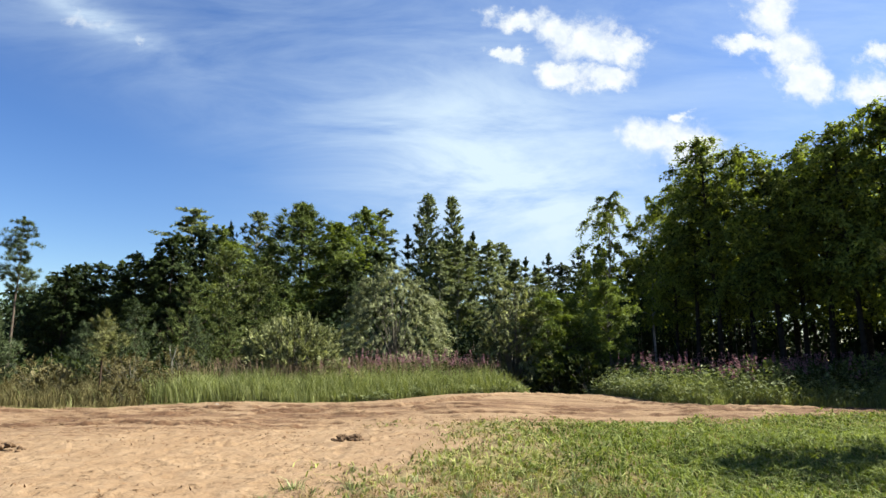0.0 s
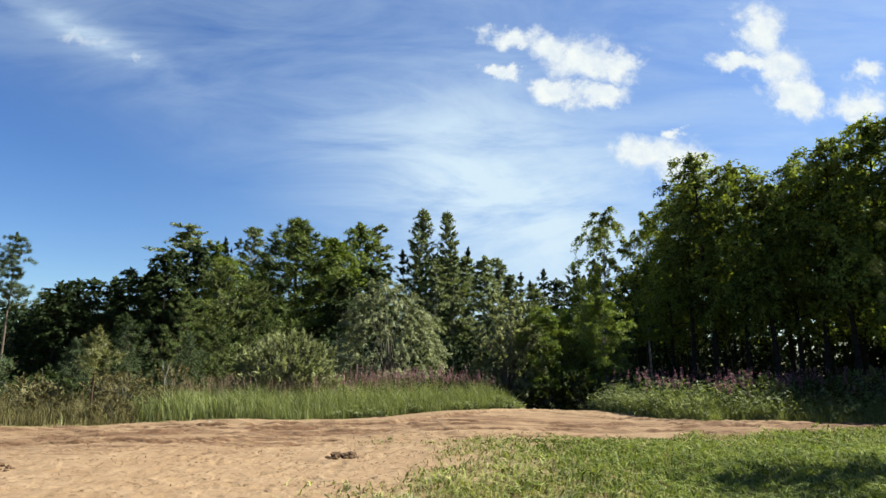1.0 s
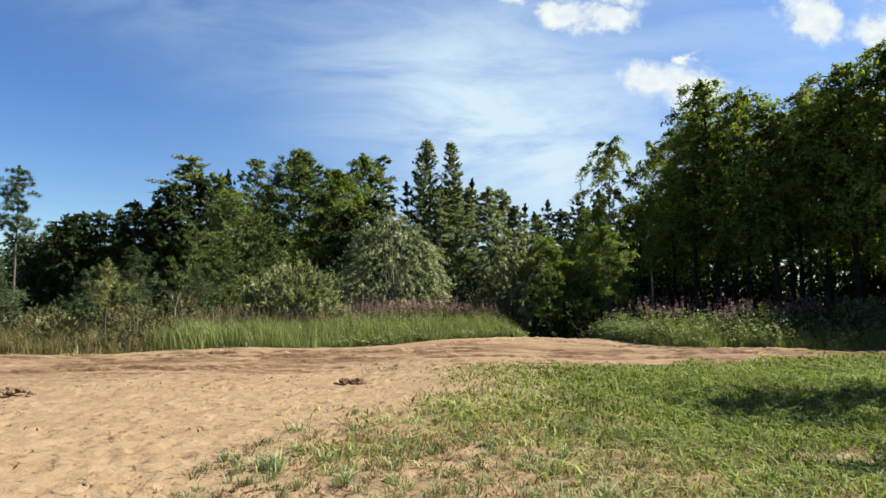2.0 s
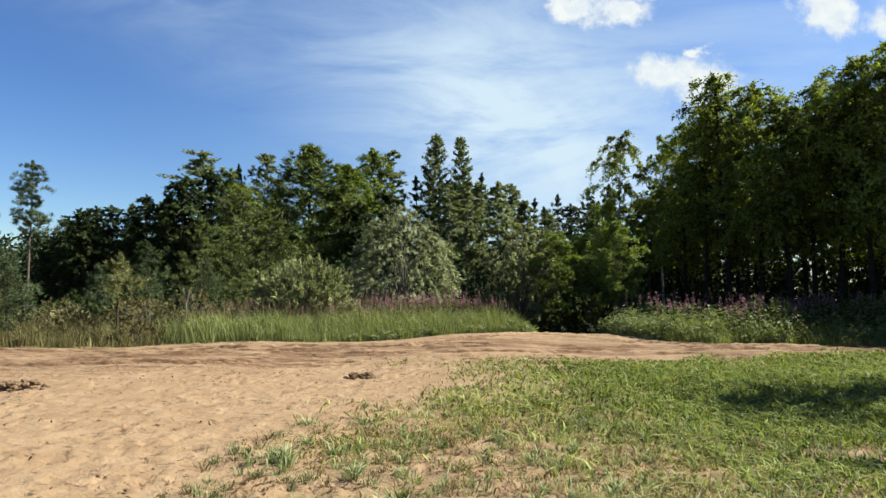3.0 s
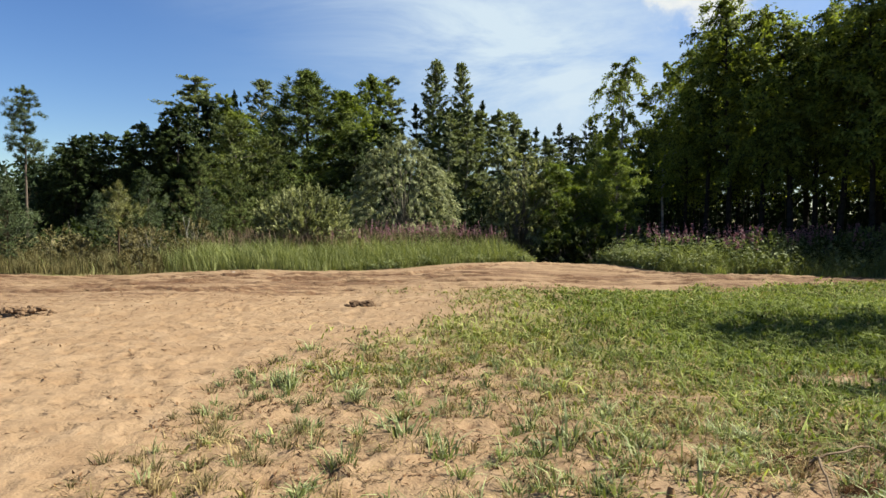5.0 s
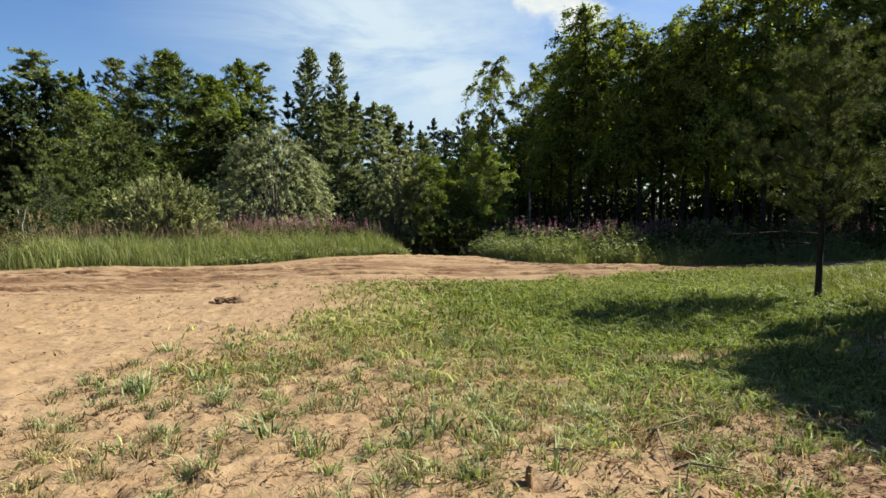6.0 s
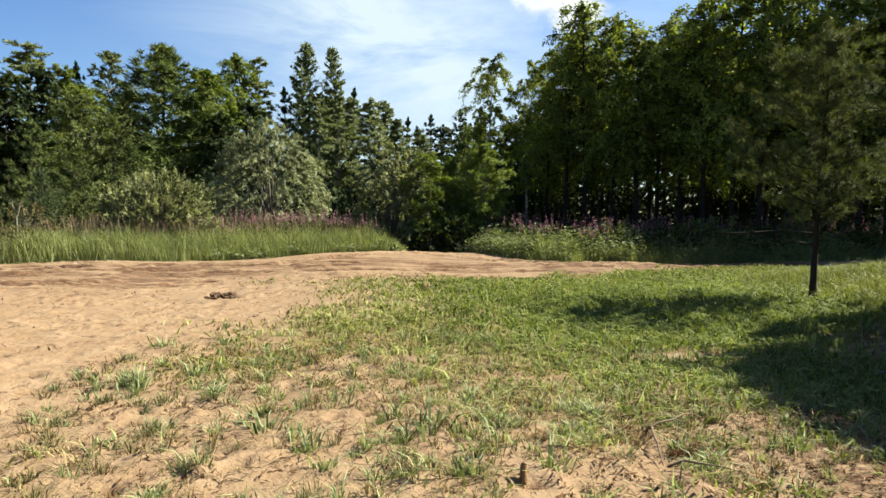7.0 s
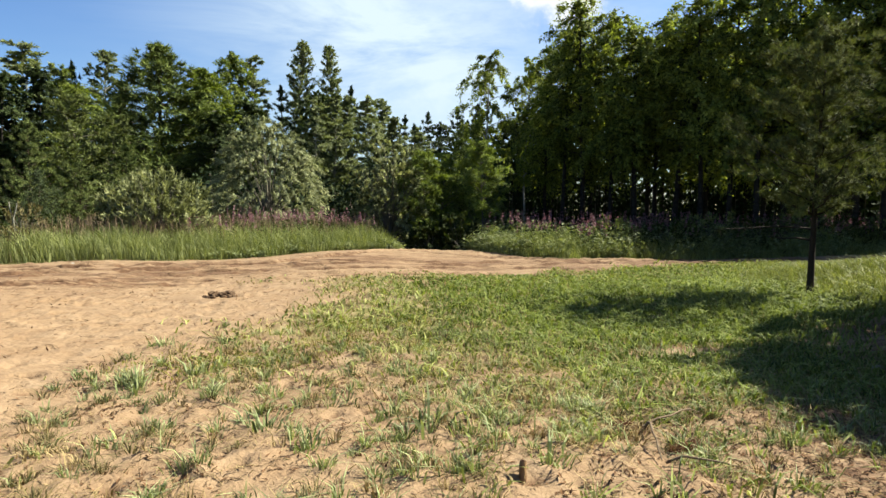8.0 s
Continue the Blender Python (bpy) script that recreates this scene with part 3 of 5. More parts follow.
def build_ground():
    def axis(stretches, far):
        core = np.concatenate([np.arange(lo, hi - step / 2, step) for lo, hi, step in stretches] + [[stretches[-1][1]]])
        out, s, p = [], stretches[-1][2], 0.0
        while p < far:
            s *= 1.22
            p += s
            out.append(p)
        out = np.array(out)
        return np.concatenate([core[0] - out[::-1], core, core[-1] + out])
    xs = axis([(-14.0, -8.0, 0.14), (-8.0, 3.5, 0.06), (3.5, 13.0, 0.14)], 1600)
    ys = axis([(2.3, 9.0, 0.055), (9.0, 12.5, 0.10), (12.5, 19.0, 0.065), (19.0, 22.0, 0.10)], 1600)
    gx, gy = np.meshgrid(xs, ys)
    gz = height_at(gx, gy)
    v = np.stack([gx, gy, gz], -1).reshape(-1, 3)
    nx, ny = len(xs), len(ys)
    i = (np.arange(ny - 1)[:, None] * nx + np.arange(nx - 1)[None]).ravel()
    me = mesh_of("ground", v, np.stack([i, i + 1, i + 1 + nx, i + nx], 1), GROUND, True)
    cover = np.maximum(lawn_cover(gx, gy), verge_cover(gx, gy))
    cover = np.maximum(cover, ramp01(np.hypot(gx, gy), 45, 60))
    me.attributes.new("grass", "FLOAT", "POINT").data.foreach_set("value", cover.ravel().astype(np.float32))
    # deeper footprints take a darker earth colour
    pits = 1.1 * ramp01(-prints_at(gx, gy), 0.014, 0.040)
    me.attributes.new("damp", "FLOAT", "POINT").data.foreach_set("value", np.clip(road_earth(gx, gy) + pits, 0, 1).ravel().astype(np.float32))
    return tagged(new("ground", me), "pale sandy clearing with tyre ruts and patchy grass", "ground", kind="structure")


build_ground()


# ---- trees ----
def thing(name, label, category, group=""):
    ob = new(name)
    ob.empty_display_size = 0.3
    return tagged(ob, label, category, group)


def crown_tree(name, label, category, seed, H, crown_from, radius, limbs, leaf_n, leaf_size, leaf_w, leaf_mat, bark, group="",
               profile="oval", droop=0.25, rise=0.55, trunk_r=0.011, lean=0.02, bunch=20, twig=0.34, hang=0.7, lift=0.1, gap=0.35):
    """A broadleaved tree: a bent tapered trunk, limbs that rise and droop, and leafy twigs that hang or stand on their outer parts."""
    r = np.random.default_rng(seed)
    root = thing(name, label, category, group)
    hs = np.linspace(-0.02, 1, 12)
    off = np.cumsum(r.normal(0, lean, (12, 2)), 0) * H * 0.35
    axis = np.c_[off * hs[:, None], hs * H]
    rad = H * trunk_r * np.clip(1.05 - hs, 0.05, None) ** 0.8
    rad[0] *= 1.5
    tk = Tubes(8)
    tk.add(axis, rad)
    part("trunk", tk.mesh("trunk", bark), root)
    lb, cs, al, fc = Tubes(4), [], [], []
    per = max(1, leaf_n // limbs)
    up = np.array([0, 0, 1.0])

    def clothe(starts, ways, lengths, leaf_k, face):
        """Leaves along twigs that start at the given points."""
        n = len(starts)
        pick = r.integers(0, n, leaf_k)
        u = r.uniform(0.0, 1.0, leaf_k)[:, None]
        l = lengths[pick][:, None]
        d = ways[pick]
        dev = r.normal(0, 1, (leaf_k, 3))
        p = starts[pick] + d * l * u - up * hang * l * u * u + dev * (0.030 + 0.05 * l)
        way = unit(d - up * 2 * hang * u)
        cs.append(p)
        al.append(way * 0.8 + unit(dev) * 0.6)
        fc.append(unit(dev) * 0.30 + face + d * np.array([1, 1, 0]) * 0.25 + up * 0.55)
    for i in range(limbs):
        f = (i + r.uniform(0, 1)) / limbs
        hh = crown_from + (0.985 - crown_from) * f
        p0 = np.array([np.interp(hh, hs, axis[:, k]) for k in range(3)])
        if profile == "oval":
            reach = np.sin(np.pi * (0.14 + 0.80 * f) ** 0.95) ** 0.6 * (1 - 0.25 * f ** 4)
        elif profile == "narrow":
            reach = min(1, (1.04 - f) * 1.6) ** 0.6
        elif profile == "dome":
            reach = math.sqrt(max(0.06, 1 - (f * 0.98) ** 2.6))
        else:
            reach = 1.05 - f
        L = 0.95 * radius * max(0.16, reach) * r.uniform(1.0 - gap * 1.4, 1.0 + gap * 0.6)
        a = i * 2.399 + r.normal(0, 0.4)
        out = np.array([math.cos(a), math.sin(a), 0.0])
        t = np.linspace(0, 1, 6)[:, None]
        climb = rise * r.uniform(0.6, 1.3) * L
        pts = p0 + out * L * t + up * (climb * t - (climb * 0.5 + droop * L) * t ** 2.2)
        pts[1:] += r.normal(0, 0.03 * L, (5, 3))
        r0 = max(0.006 * H * 0.5, np.interp(hh, hs, rad) * 0.45)
        lb.add(pts, r0 * (1 - 0.85 * t[:, 0]))
        k = int(per * (0.45 + 0.9 * L / radius))
        heads = max(4, int(k / bunch))
        ht = r.beta(1.7, 0.9, heads)
        hp = np.stack([np.interp(ht, t[:, 0], pts[:, j]) for j in range(3)], 1)
        side = np.cross(out, up)
        ways = unit(out * r.uniform(0.1, 0.9, (heads, 1)) + side * r.normal(0, 0.65, (heads, 1)) + up * (lift + r.normal(0, 0.3, (heads, 1))))
        clothe(hp, ways, twig * radius * r.uniform(0.4, 1.2, heads) * (0.5 + 0.5 * L / radius), k, out * 0.75)
    # the leader is clothed too
    k = leaf_n // 20
    heads = max(6, k // bunch)
    lead = r.uniform(max(0.84, crown_from), 1.0, heads)
    hp = np.stack([np.interp(lead, hs, axis[:, j]) for j in range(3)], 1)
    clothe(hp, unit(np.c_[r.normal(0, 0.6, (heads, 2)), r.uniform(0.2, 1.0, heads)]), twig * radius * r.uniform(0.3, 0.7, heads), k, up * 0.1)
    tagged(part("branchwork", lb.mesh("branchwork", bark), root), kind="stuff")
    part("crown", leaves("crown", np.concatenate(cs), np.concatenate(al), leaf_size, leaf_w, leaf_mat, r, 0.0, np.concatenate(fc), True), root)
    return root


def needle_tree(name, label, category, seed, H, crown_from, radius, whorls, per_whorl, needle_n, size, mat, bark, group="", shape=0.9, tilt=0.25,
                sag=0.0, clump=0.16, trunk_r=0.013, width=0.16, irregular=0.25, lean=0.01, brush=14, split=False, fan_out=0.22):
    """A pine or spruce: whorls of branches round a straight trunk, needles in brushes along them."""
    r = np.random.default_rng(seed)
    root = thing(name, label, category, group)
    hs = np.linspace(-0.02, 1, 12)
    off = np.cumsum(r.normal(0, lean, (12, 2)), 0) * H * 0.3
    axis = np.c_[off * hs[:, None], hs * H]
    rad = H * trunk_r * np.clip(1.03 - hs, 0.04, None) ** 0.85
    rad[0] *= 1.35
    tk = Tubes(9)
    tk.add(axis, rad)
    part("trunk", tk.mesh("trunk", bark), root)
    lb, cs, al, fc, ends = Tubes(4), [], [], [], []
    total = whorls * per_whorl
    per = max(6, needle_n // total)
    for w in range(whorls):
        f = (w + r.uniform(0, 0.6)) / whorls
        hh = crown_from + (0.985 - crown_from) * f
        for b in range(per_whorl):
            p0 = np.array([np.interp(hh, hs, axis[:, k]) for k in range(3)])
            reach = (1.02 - f) ** shape * (0.75 + 0.25 * min(1, f * 6 + 0.3))
            L = radius * max(0.05, reach) * r.uniform(max(0.15, 1 - irregular * 1.3), 1 + irregular * 0.5)
            a = (b + r.uniform(-0.3, 0.3)) * 2 * np.pi / per_whorl + w * 1.1
            out = np.array([math.cos(a), math.sin(a), 0.0])
            t = np.linspace(0, 1, 6)[:, None]
            pts = p0 + out * L * t + np.array([0, 0, 1.0]) * L * (tilt * t - sag * t + (0.3 + sag * 0.6) * t ** 2)
            pts[1:] += r.normal(0, 0.025 * L, (5, 3))
            lb.add(pts, max(0.004, np.interp(hh, hs, rad) * 0.38) * (1 - 0.85 * t[:, 0]))
            k = int(per * (0.35 + 1.1 * L / radius))
            heads = max(3, k // brush)
            ht = r.beta(1.7, 0.9, heads)
            hp = np.stack([np.interp(ht, t[:, 0], pts[:, j]) for j in range(3)], 1)
            fan = np.cross(out, [0, 0, 1.0])
            hp = hp + fan * (r.normal(0, fan_out, heads) * L * ht)[:, None] + np.c_[np.zeros((heads, 2)), r.normal(0, 0.05 * L + 0.02, heads)]
            pick = r.integers(0, heads, k)
            dev = r.normal(0, 1, (k, 3))
            cs.append(hp[pick] + unit(dev) * clump * (0.35 + 0.65 * min(1.0, 1.6 * L / radius)) * r.uniform(0.15, 0.8, (k, 1)))
            al.append(unit(dev) + out * 0.5 + np.array([0, 0, 0.35]))
            ends.append((lb, len(cs)))
            if split:
                lb = Tubes(5)
            fc.append(unit(dev) * 0.45 + out * 0.8 + np.array([0, 0, 0.65]))
    if split:
        for (tube, _), c, a, f in zip(ends, cs, al, fc):
            bough = part("branch", tube.mesh("branch", bark), root)
            part("needles", leaves("needles", c, a, size, width, mat, r, 0.0, f, True), bough)
        cs, al, fc = [], [], []
    k = max(30, needle_n // 40)
    lead = r.uniform(0.93, 1.0, k)
    cs.append(np.stack([np.interp(lead, hs, axis[:, j]) for j in range(3)], 1) + r.normal(0, clump * 0.4, (k, 3)) * (1.02 - lead)[:, None] / 0.08)
    al.append(r.normal(0, 0.5, (k, 3)) + np.array([0, 0, 0.8]))
    fc.append(r.normal(0, 0.7, (k, 3)))
    if not split:
        tagged(part("branchwork", lb.mesh("branchwork", bark), root), kind="stuff")
    part("leader" if split else "crown", leaves("crown", np.concatenate(cs), np.concatenate(al), size, width, mat, r, 0.0, np.concatenate(fc), True), root)
    return root


def shrub(name, label, category, seed, H, radius, stems, leaf_n, size, width, mat, bark, group="", top=0.55, weep=0.0, rough=1.0, sprays=5):
    """A round shrub: stems fan out from the foot to a lumpy dome, and each ends in a bunch of leafy sprays."""
    r = np.random.default_rng(seed)
    root = thing(name, label, category, group)
    tb, cs, al, fc = Tubes(4), [], [], []
    per = max(3, leaf_n // (stems * sprays))
    waist = 0.40 * H
    up = np.array([0, 0, 1.0])
    for i in range(stems):
        a = i * 2.399 + r.normal(0, 0.2)
        c = 1.0 - 1.5 * (i + 0.5) / stems
        q = math.sqrt(1 - c * c)
        out = np.array([math.cos(a) * q, math.sin(a) * q, c])
        lump = 1 + rough * (0.16 * noise.noise(Vector(out) * 2.1 + Vector((seed, 0, 0))) + r.uniform(-0.07, 0.03))
        tip = np.array([out[0] * radius, out[1] * radius, waist + (c * (H - waist) if c > 0 else c * 1.7 * waist)]) * lump
        tip[2] = max(tip[2], 0.12)
        t = np.linspace(0, 1, 6)[:, None]
        pts = np.c_[tip[:2] * t ** 1.15, tip[2] * t ** 0.75]
        pts[1:5] += r.normal(0, 0.015 * H, (4, 3))
        tb.add(pts, 0.010 * H ** 0.7 * (1 - 0.85 * t[:, 0]) + 0.003)
        for k in range(sprays):
            inner = r.uniform(0.5, 0.8) if k == 0 else r.uniform(0.82, 1.0)
            base = tip * inner + r.normal(0, 0.05 * radius, 3)
            d = unit(out * 0.8 + r.normal(0, 0.45, 3) + up * (top - weep))
            L = 0.26 * radius * r.uniform(0.5, 1.25)
            u = r.uniform(0, 1, per)[:, None]
            dev = r.normal(0, 1, (per, 3))
            p = base + d * L * u - up * weep * L * u * u + dev * 0.022 * radius * (0.5 + u)
            p[:, 2] = np.maximum(p[:, 2], 0.05)
            cs.append(p)
            al.append(d - up * 1.6 * weep * u + dev * 0.35)
            fc.append(out * 0.35 + up * 0.9 + dev * 0.35)
    tagged(part("branchwork", tb.mesh("branchwork", bark), root), kind="stuff")
    part("crown", leaves("crown", np.concatenate(cs), np.concatenate(al), size, width, mat, r, 0.0, np.concatenate(fc), True), root)
    return root


def dome_willow(name, label, category, seed, H, radius, strands, per, size, width, mat, bark):
    """A willow grown into a close dome: stems fan out inside, and leafy shoots arch over its whole face and hang down its flanks."""
    r = np.random.default_rng(seed)
    root = thing(name, label, category)
    tb, cs, al, fc = Tubes(4), [], [], []
    up = np.array([0, 0, 1.0])
    foot = 0.30 * H
    for i in range(strands):
        c = 1.0 - 1.42 * (i + r.uniform(0, 1)) / strands
        a = i * 2.399 + r.normal(0, 0.15)
        q = math.sqrt(max(0.0, 1 - c * c))
        out = np.array([math.cos(a) * q, math.sin(a) * q, c])
        lump = 1 + 0.09 * noise.noise(Vector(out) * 2.6 + Vector((seed, 0, 0))) + r.normal(0, 0.02)
        flat = np.array([out[0], out[1], 0.0])
        base = np.array([out[0] * radius, out[1] * radius, foot + c * (H - foot)]) * lump * r.uniform(0.78, 0.93)
        base[2] = max(base[2], 0.15)
        d = unit(flat * 0.75 + up * (0.45 + 0.3 * c) + r.normal(0, 0.25, 3))
        L = 0.30 * radius * r.uniform(0.6, 1.25)
        if i % 9 == 0:
            t = np.linspace(0, 1, 6)[:, None]
            pts = np.c_[base[:2] * t ** 1.2, base[2] * t ** 0.7]
            tb.add(pts, 0.032 * (1 - 0.8 * t[:, 0]))
        u = r.uniform(0, 1, per)[:, None]
        dev = r.normal(0, 1, (per, 3))
        p = base + d * L * u - up * 0.75 * L * u ** 2.2 + dev * 0.045
        p[:, 2] = np.maximum(p[:, 2], 0.05)
        cs.append(p)
        al.append(unit(d - up * 1.6 * u) + dev * 0.3)
        fc.append(out * 0.7 + up * 0.5 + dev * 0.3)
    tagged(part("branchwork", tb.mesh("branchwork", bark), root), kind="stuff")
    part("crown", leaves("crown", np.concatenate(cs), np.concatenate(al), size, width, mat, r, 0.0, np.concatenate(fc), True), root)
    return root


def place(ob, x, y, turn=0.0, scale=1.0, wide=1.0, sink=0.03):
    z = float(height_at(np.array([x]), np.array([y]))[0]) - sink
    return pose(x, y, z, 0, 0, turn) @ Matrix.Diagonal((scale * wide, scale * wide, scale, 1))


def stand(kinds, rows, group, tones):
    """Sets copies of a few models out in a stand. rows: model, x, y, height."""
    for k, (model, x, y, h, wide) in enumerate(rows):
        ob, made_for = kinds[model]
        c = copy_thing(ob, place(ob, x, y, k * 137.5, h / made_for, wide))
        tagged(c, tones[model], group=group)


def discard(ob):
    for o in (*ob.children_recursive, ob):
        bpy.data.objects.remove(o)


MODELS = {
    "birch_a": (crown_tree("birch", "tall birch of the grove with hanging leaves", "tree", 11, 10, 0.34, 1.95, 50, 13000, 0.132, 0.6, BIRCH_LEAF, SHADED_BARK, twig=0.46, hang=0.9), 10),
    "birch_b": (crown_tree("birch", "tall birch of the grove with hanging leaves", "tree", 12, 10, 0.28, 2.1, 52, 13500, 0.132, 0.6, BIRCH_LEAF, SHADED_BARK, droop=0.4, twig=0.5, hang=1.0), 10),
    "birch_c": (crown_tree("birch", "tall birch of the grove with hanging leaves", "tree", 13, 10, 0.38, 1.85, 46, 12500, 0.132, 0.6, BIRCH_LEAF, SHADED_BARK, rise=0.8, twig=0.5, hang=0.8), 10),
    "airy_birch": (crown_tree("birch", "airy birch with light showing through its hanging twigs", "tree", 27, 10, 0.26, 1.9, 40, 13500, 0.12, 0.6, BIRCH_LEAF, BIRCH_BARK, rise=1.0, droop=0.25, twig=0.42, hang=0.9, gap=0.5, bunch=44, trunk_r=0.008, lean=0.03), 10),
    "young_birch": (crown_tree("birch", "bushy young birch with fresh yellow-green leaves", "tree", 28, 5, 0.22, 1.25, 46, 15000, 0.085, 0.6, YOUNG_LEAF, GREY_BARK, rise=0.9, droop=0.05, twig=0.42, hang=0.3, lift=0.3, bunch=30, trunk_r=0.008, gap=0.4), 5),
    "full_a": (crown_tree("birch", "leafy birch clothed almost to the ground", "tree", 21, 10, 0.06, 2.2, 70, 20000, 0.135, 0.75, GREEN_BIRCH_LEAF, BIRCH_BARK, droop=0.3, twig=0.42, gap=0.25), 10),
    "full_b": (crown_tree("birch", "leafy birch clothed almost to the ground", "tree", 22, 10, 0.05, 2.0, 70, 20000, 0.135, 0.75, GREEN_BIRCH_LEAF, BIRCH_BARK, rise=0.8, droop=0.1, twig=0.42, gap=0.25), 10),
    "alder": (crown_tree("alder", "tree clothed almost to the ground, leaves coloured dark for shade", "tree", 23, 10, 0.05, 2.3, 64, 10500, 0.205, 0.75, SHADED_TREE_LEAF, SHADED_BARK, droop=0.2, rise=0.8, hang=0.4, twig=0.42, gap=0.25), 10),
    "sallow": (crown_tree("sallow", "grey-green sallow with upright leafy shoots", "tree", 26, 6, 0.05, 1.7, 56, 15000, 0.125, 0.5, SALLOW_LEAF, GREY_BARK, profile="dome", rise=0.9, droop=0.0, twig=0.32, hang=0.1, lift=0.8, bunch=30, trunk_r=0.008, lean=0.03, gap=0.45), 6),
    "aspen": (crown_tree("aspen", "slender grey-green aspen with a pale trunk", "tree", 14, 10, 0.20, 1.4, 60, 17000, 0.125, 0.75, GREY_LEAF, PALE_BARK, profile="oval", rise=1.0, droop=0.0, trunk_r=0.008, twig=0.44, hang=0.25, lift=0.35, bunch=24, gap=0.45), 10),
    "tall_aspen": (crown_tree("aspen", "tall grey aspen with an open crown of upright limbs", "tree", 15, 13, 0.30, 1.75, 56, 16500, 0.14, 0.75, GREY_LEAF, PALE_BARK, profile="oval", rise=0.9, droop=0.0, trunk_r=0.008, twig=0.44, hang=0.3, lift=0.5, bunch=40, gap=0.45, lean=0.025), 13),
    "poplar": (crown_tree("poplar", "narrow grey-green poplar with a pointed top", "tree", 16, 15, 0.10, 1.75, 110, 21000, 0.16, 0.75, GREY_LEAF, GREY_BARK, profile="narrow", rise=1.5, droop=-0.1, twig=0.46, hang=0.1, lift=0.6, bunch=26, gap=0.2), 15),
    "pine": (needle_tree("pine", "dense green pine with a broad crown", "tree", 17, 10, 0.06, 3.6, 22, 8, 34000, 0.28, PINE_NEEDLE, PINE_BARK, clump=0.34, width=0.17, shape=0.68, tilt=0.16, brush=26, fan_out=0.34, irregular=0.22), 10),
    "light_pine": (needle_tree("pine", "bushy half-grown pine with light shoots", "tree", 19, 5, 0.06, 1.7, 14, 6, 17000, 0.15, LIGHT_NEEDLE, PINE_BARK, clump=0.15, width=0.16, shape=0.75, tilt=0.35, irregular=0.5, brush=36), 5),
    "spruce": (needle_tree("spruce", "dark pointed spruce standing in the forest edge", "tree", 18, 12, 0.04, 2.4, 20, 6, 8000, 0.32, SPRUCE_AND_SHADE, PINE_BARK, tilt=0.15, sag=0.2, clump=0.24, width=0.26, irregular=0.9, shape=0.75, brush=26, lean=0.02), 12),
}
TONES = {k: m[0]["label"] for k, m in MODELS.items()}

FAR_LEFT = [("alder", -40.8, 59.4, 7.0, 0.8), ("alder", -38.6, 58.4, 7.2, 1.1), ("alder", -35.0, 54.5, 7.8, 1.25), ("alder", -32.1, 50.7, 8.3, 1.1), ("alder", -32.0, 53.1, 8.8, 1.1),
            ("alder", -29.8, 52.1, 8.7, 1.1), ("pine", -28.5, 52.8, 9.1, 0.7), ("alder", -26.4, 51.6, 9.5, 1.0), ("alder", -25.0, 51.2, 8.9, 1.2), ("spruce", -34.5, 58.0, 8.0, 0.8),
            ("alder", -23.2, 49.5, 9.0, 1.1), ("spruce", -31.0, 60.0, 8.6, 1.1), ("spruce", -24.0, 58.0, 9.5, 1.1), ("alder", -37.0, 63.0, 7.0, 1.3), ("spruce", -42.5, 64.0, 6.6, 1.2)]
stand(MODELS, FAR_LEFT, "far forest edge", TONES)
MIDDLE = [("tall_aspen", -22.2, 52.0, 13.7, 1.5), ("alder", -22.1, 48.2, 10.4, 1.0), ("alder", -20.2, 50.2, 11.4, 0.9), ("full_a", -16.4, 47.1, 9.9, 1.2), ("tall_aspen", -17.4, 55.0, 13.9, 0.95),
          ("full_b", -20.0, 54.0, 12.3, 0.8), ("spruce", -19.3, 54.0, 12.9, 0.8), ("pine", -10.5, 43.0, 12.0, 1.5), ("full_a", -7.5, 42.5, 10.4, 1.25), ("full_b", -8.3, 47.0, 11.3, 1.0), ("full_a", -7.7, 54.0, 14.3, 0.85), ("tall_aspen", -5.3, 56.0, 14.3, 1.2),
          ("poplar", -1.7, 57.0, 16.1, 0.88), ("poplar", 0.9, 57.0, 15.9, 0.70), ("spruce", -3.0, 55.9, 12.0, 1.1), ("spruce", 2.4, 52.0, 11.5, 0.9), ("alder", -0.5, 53.5, 11.0, 1.1), ("pine", -14.0, 47.5, 9.5, 0.8),
          ("aspen", 0.9, 39.0, 8.5, 1.1), ("aspen", -0.3, 38.0, 8.0, 1.0), ("aspen", 3.2, 41.0, 8.8, 1.1), ("aspen", 4.4, 45.0, 9.6, 1.1), ("aspen", 5.0, 41.7, 8.4, 1.1), ("spruce", 6.1, 46.0, 9.7, 0.9), ("aspen", 6.3, 40.0, 7.8, 1.1),
          ("aspen", 2.0, 44.0, 9.2, 1.1), ("alder", -4.6, 40.5, 8.0, 1.1), ("alder", -6.3, 38.5, 7.0, 1.1), ("alder", 12.4, 39.5, 7.2, 1.0), ("alder", 11.6, 36.4, 5.6, 1.0), ("alder", 13.9, 38.0, 7.0, 1.1), ("alder", 8.6, 43.0, 7.4, 1.1), ("pine", -12.5, 42.0, 8.0, 0.9),
          ("spruce", 10.3, 58.0, 10.5, 1.1), ("spruce", 11.1, 50.0, 9.9, 1.0), ("pine", 11.0, 47.0, 8.4, 0.6), ("spruce", 12.6, 53.0, 9.0, 1.1), ("spruce", 8.6, 56.0, 9.4, 1.1), ("spruce", 16.1, 60.2, 11.8, 1.2), ("spruce", 14.2, 57.0, 10.2, 1.1)]
stand(MODELS, MIDDLE, "forest edge behind the clearing", TONES)
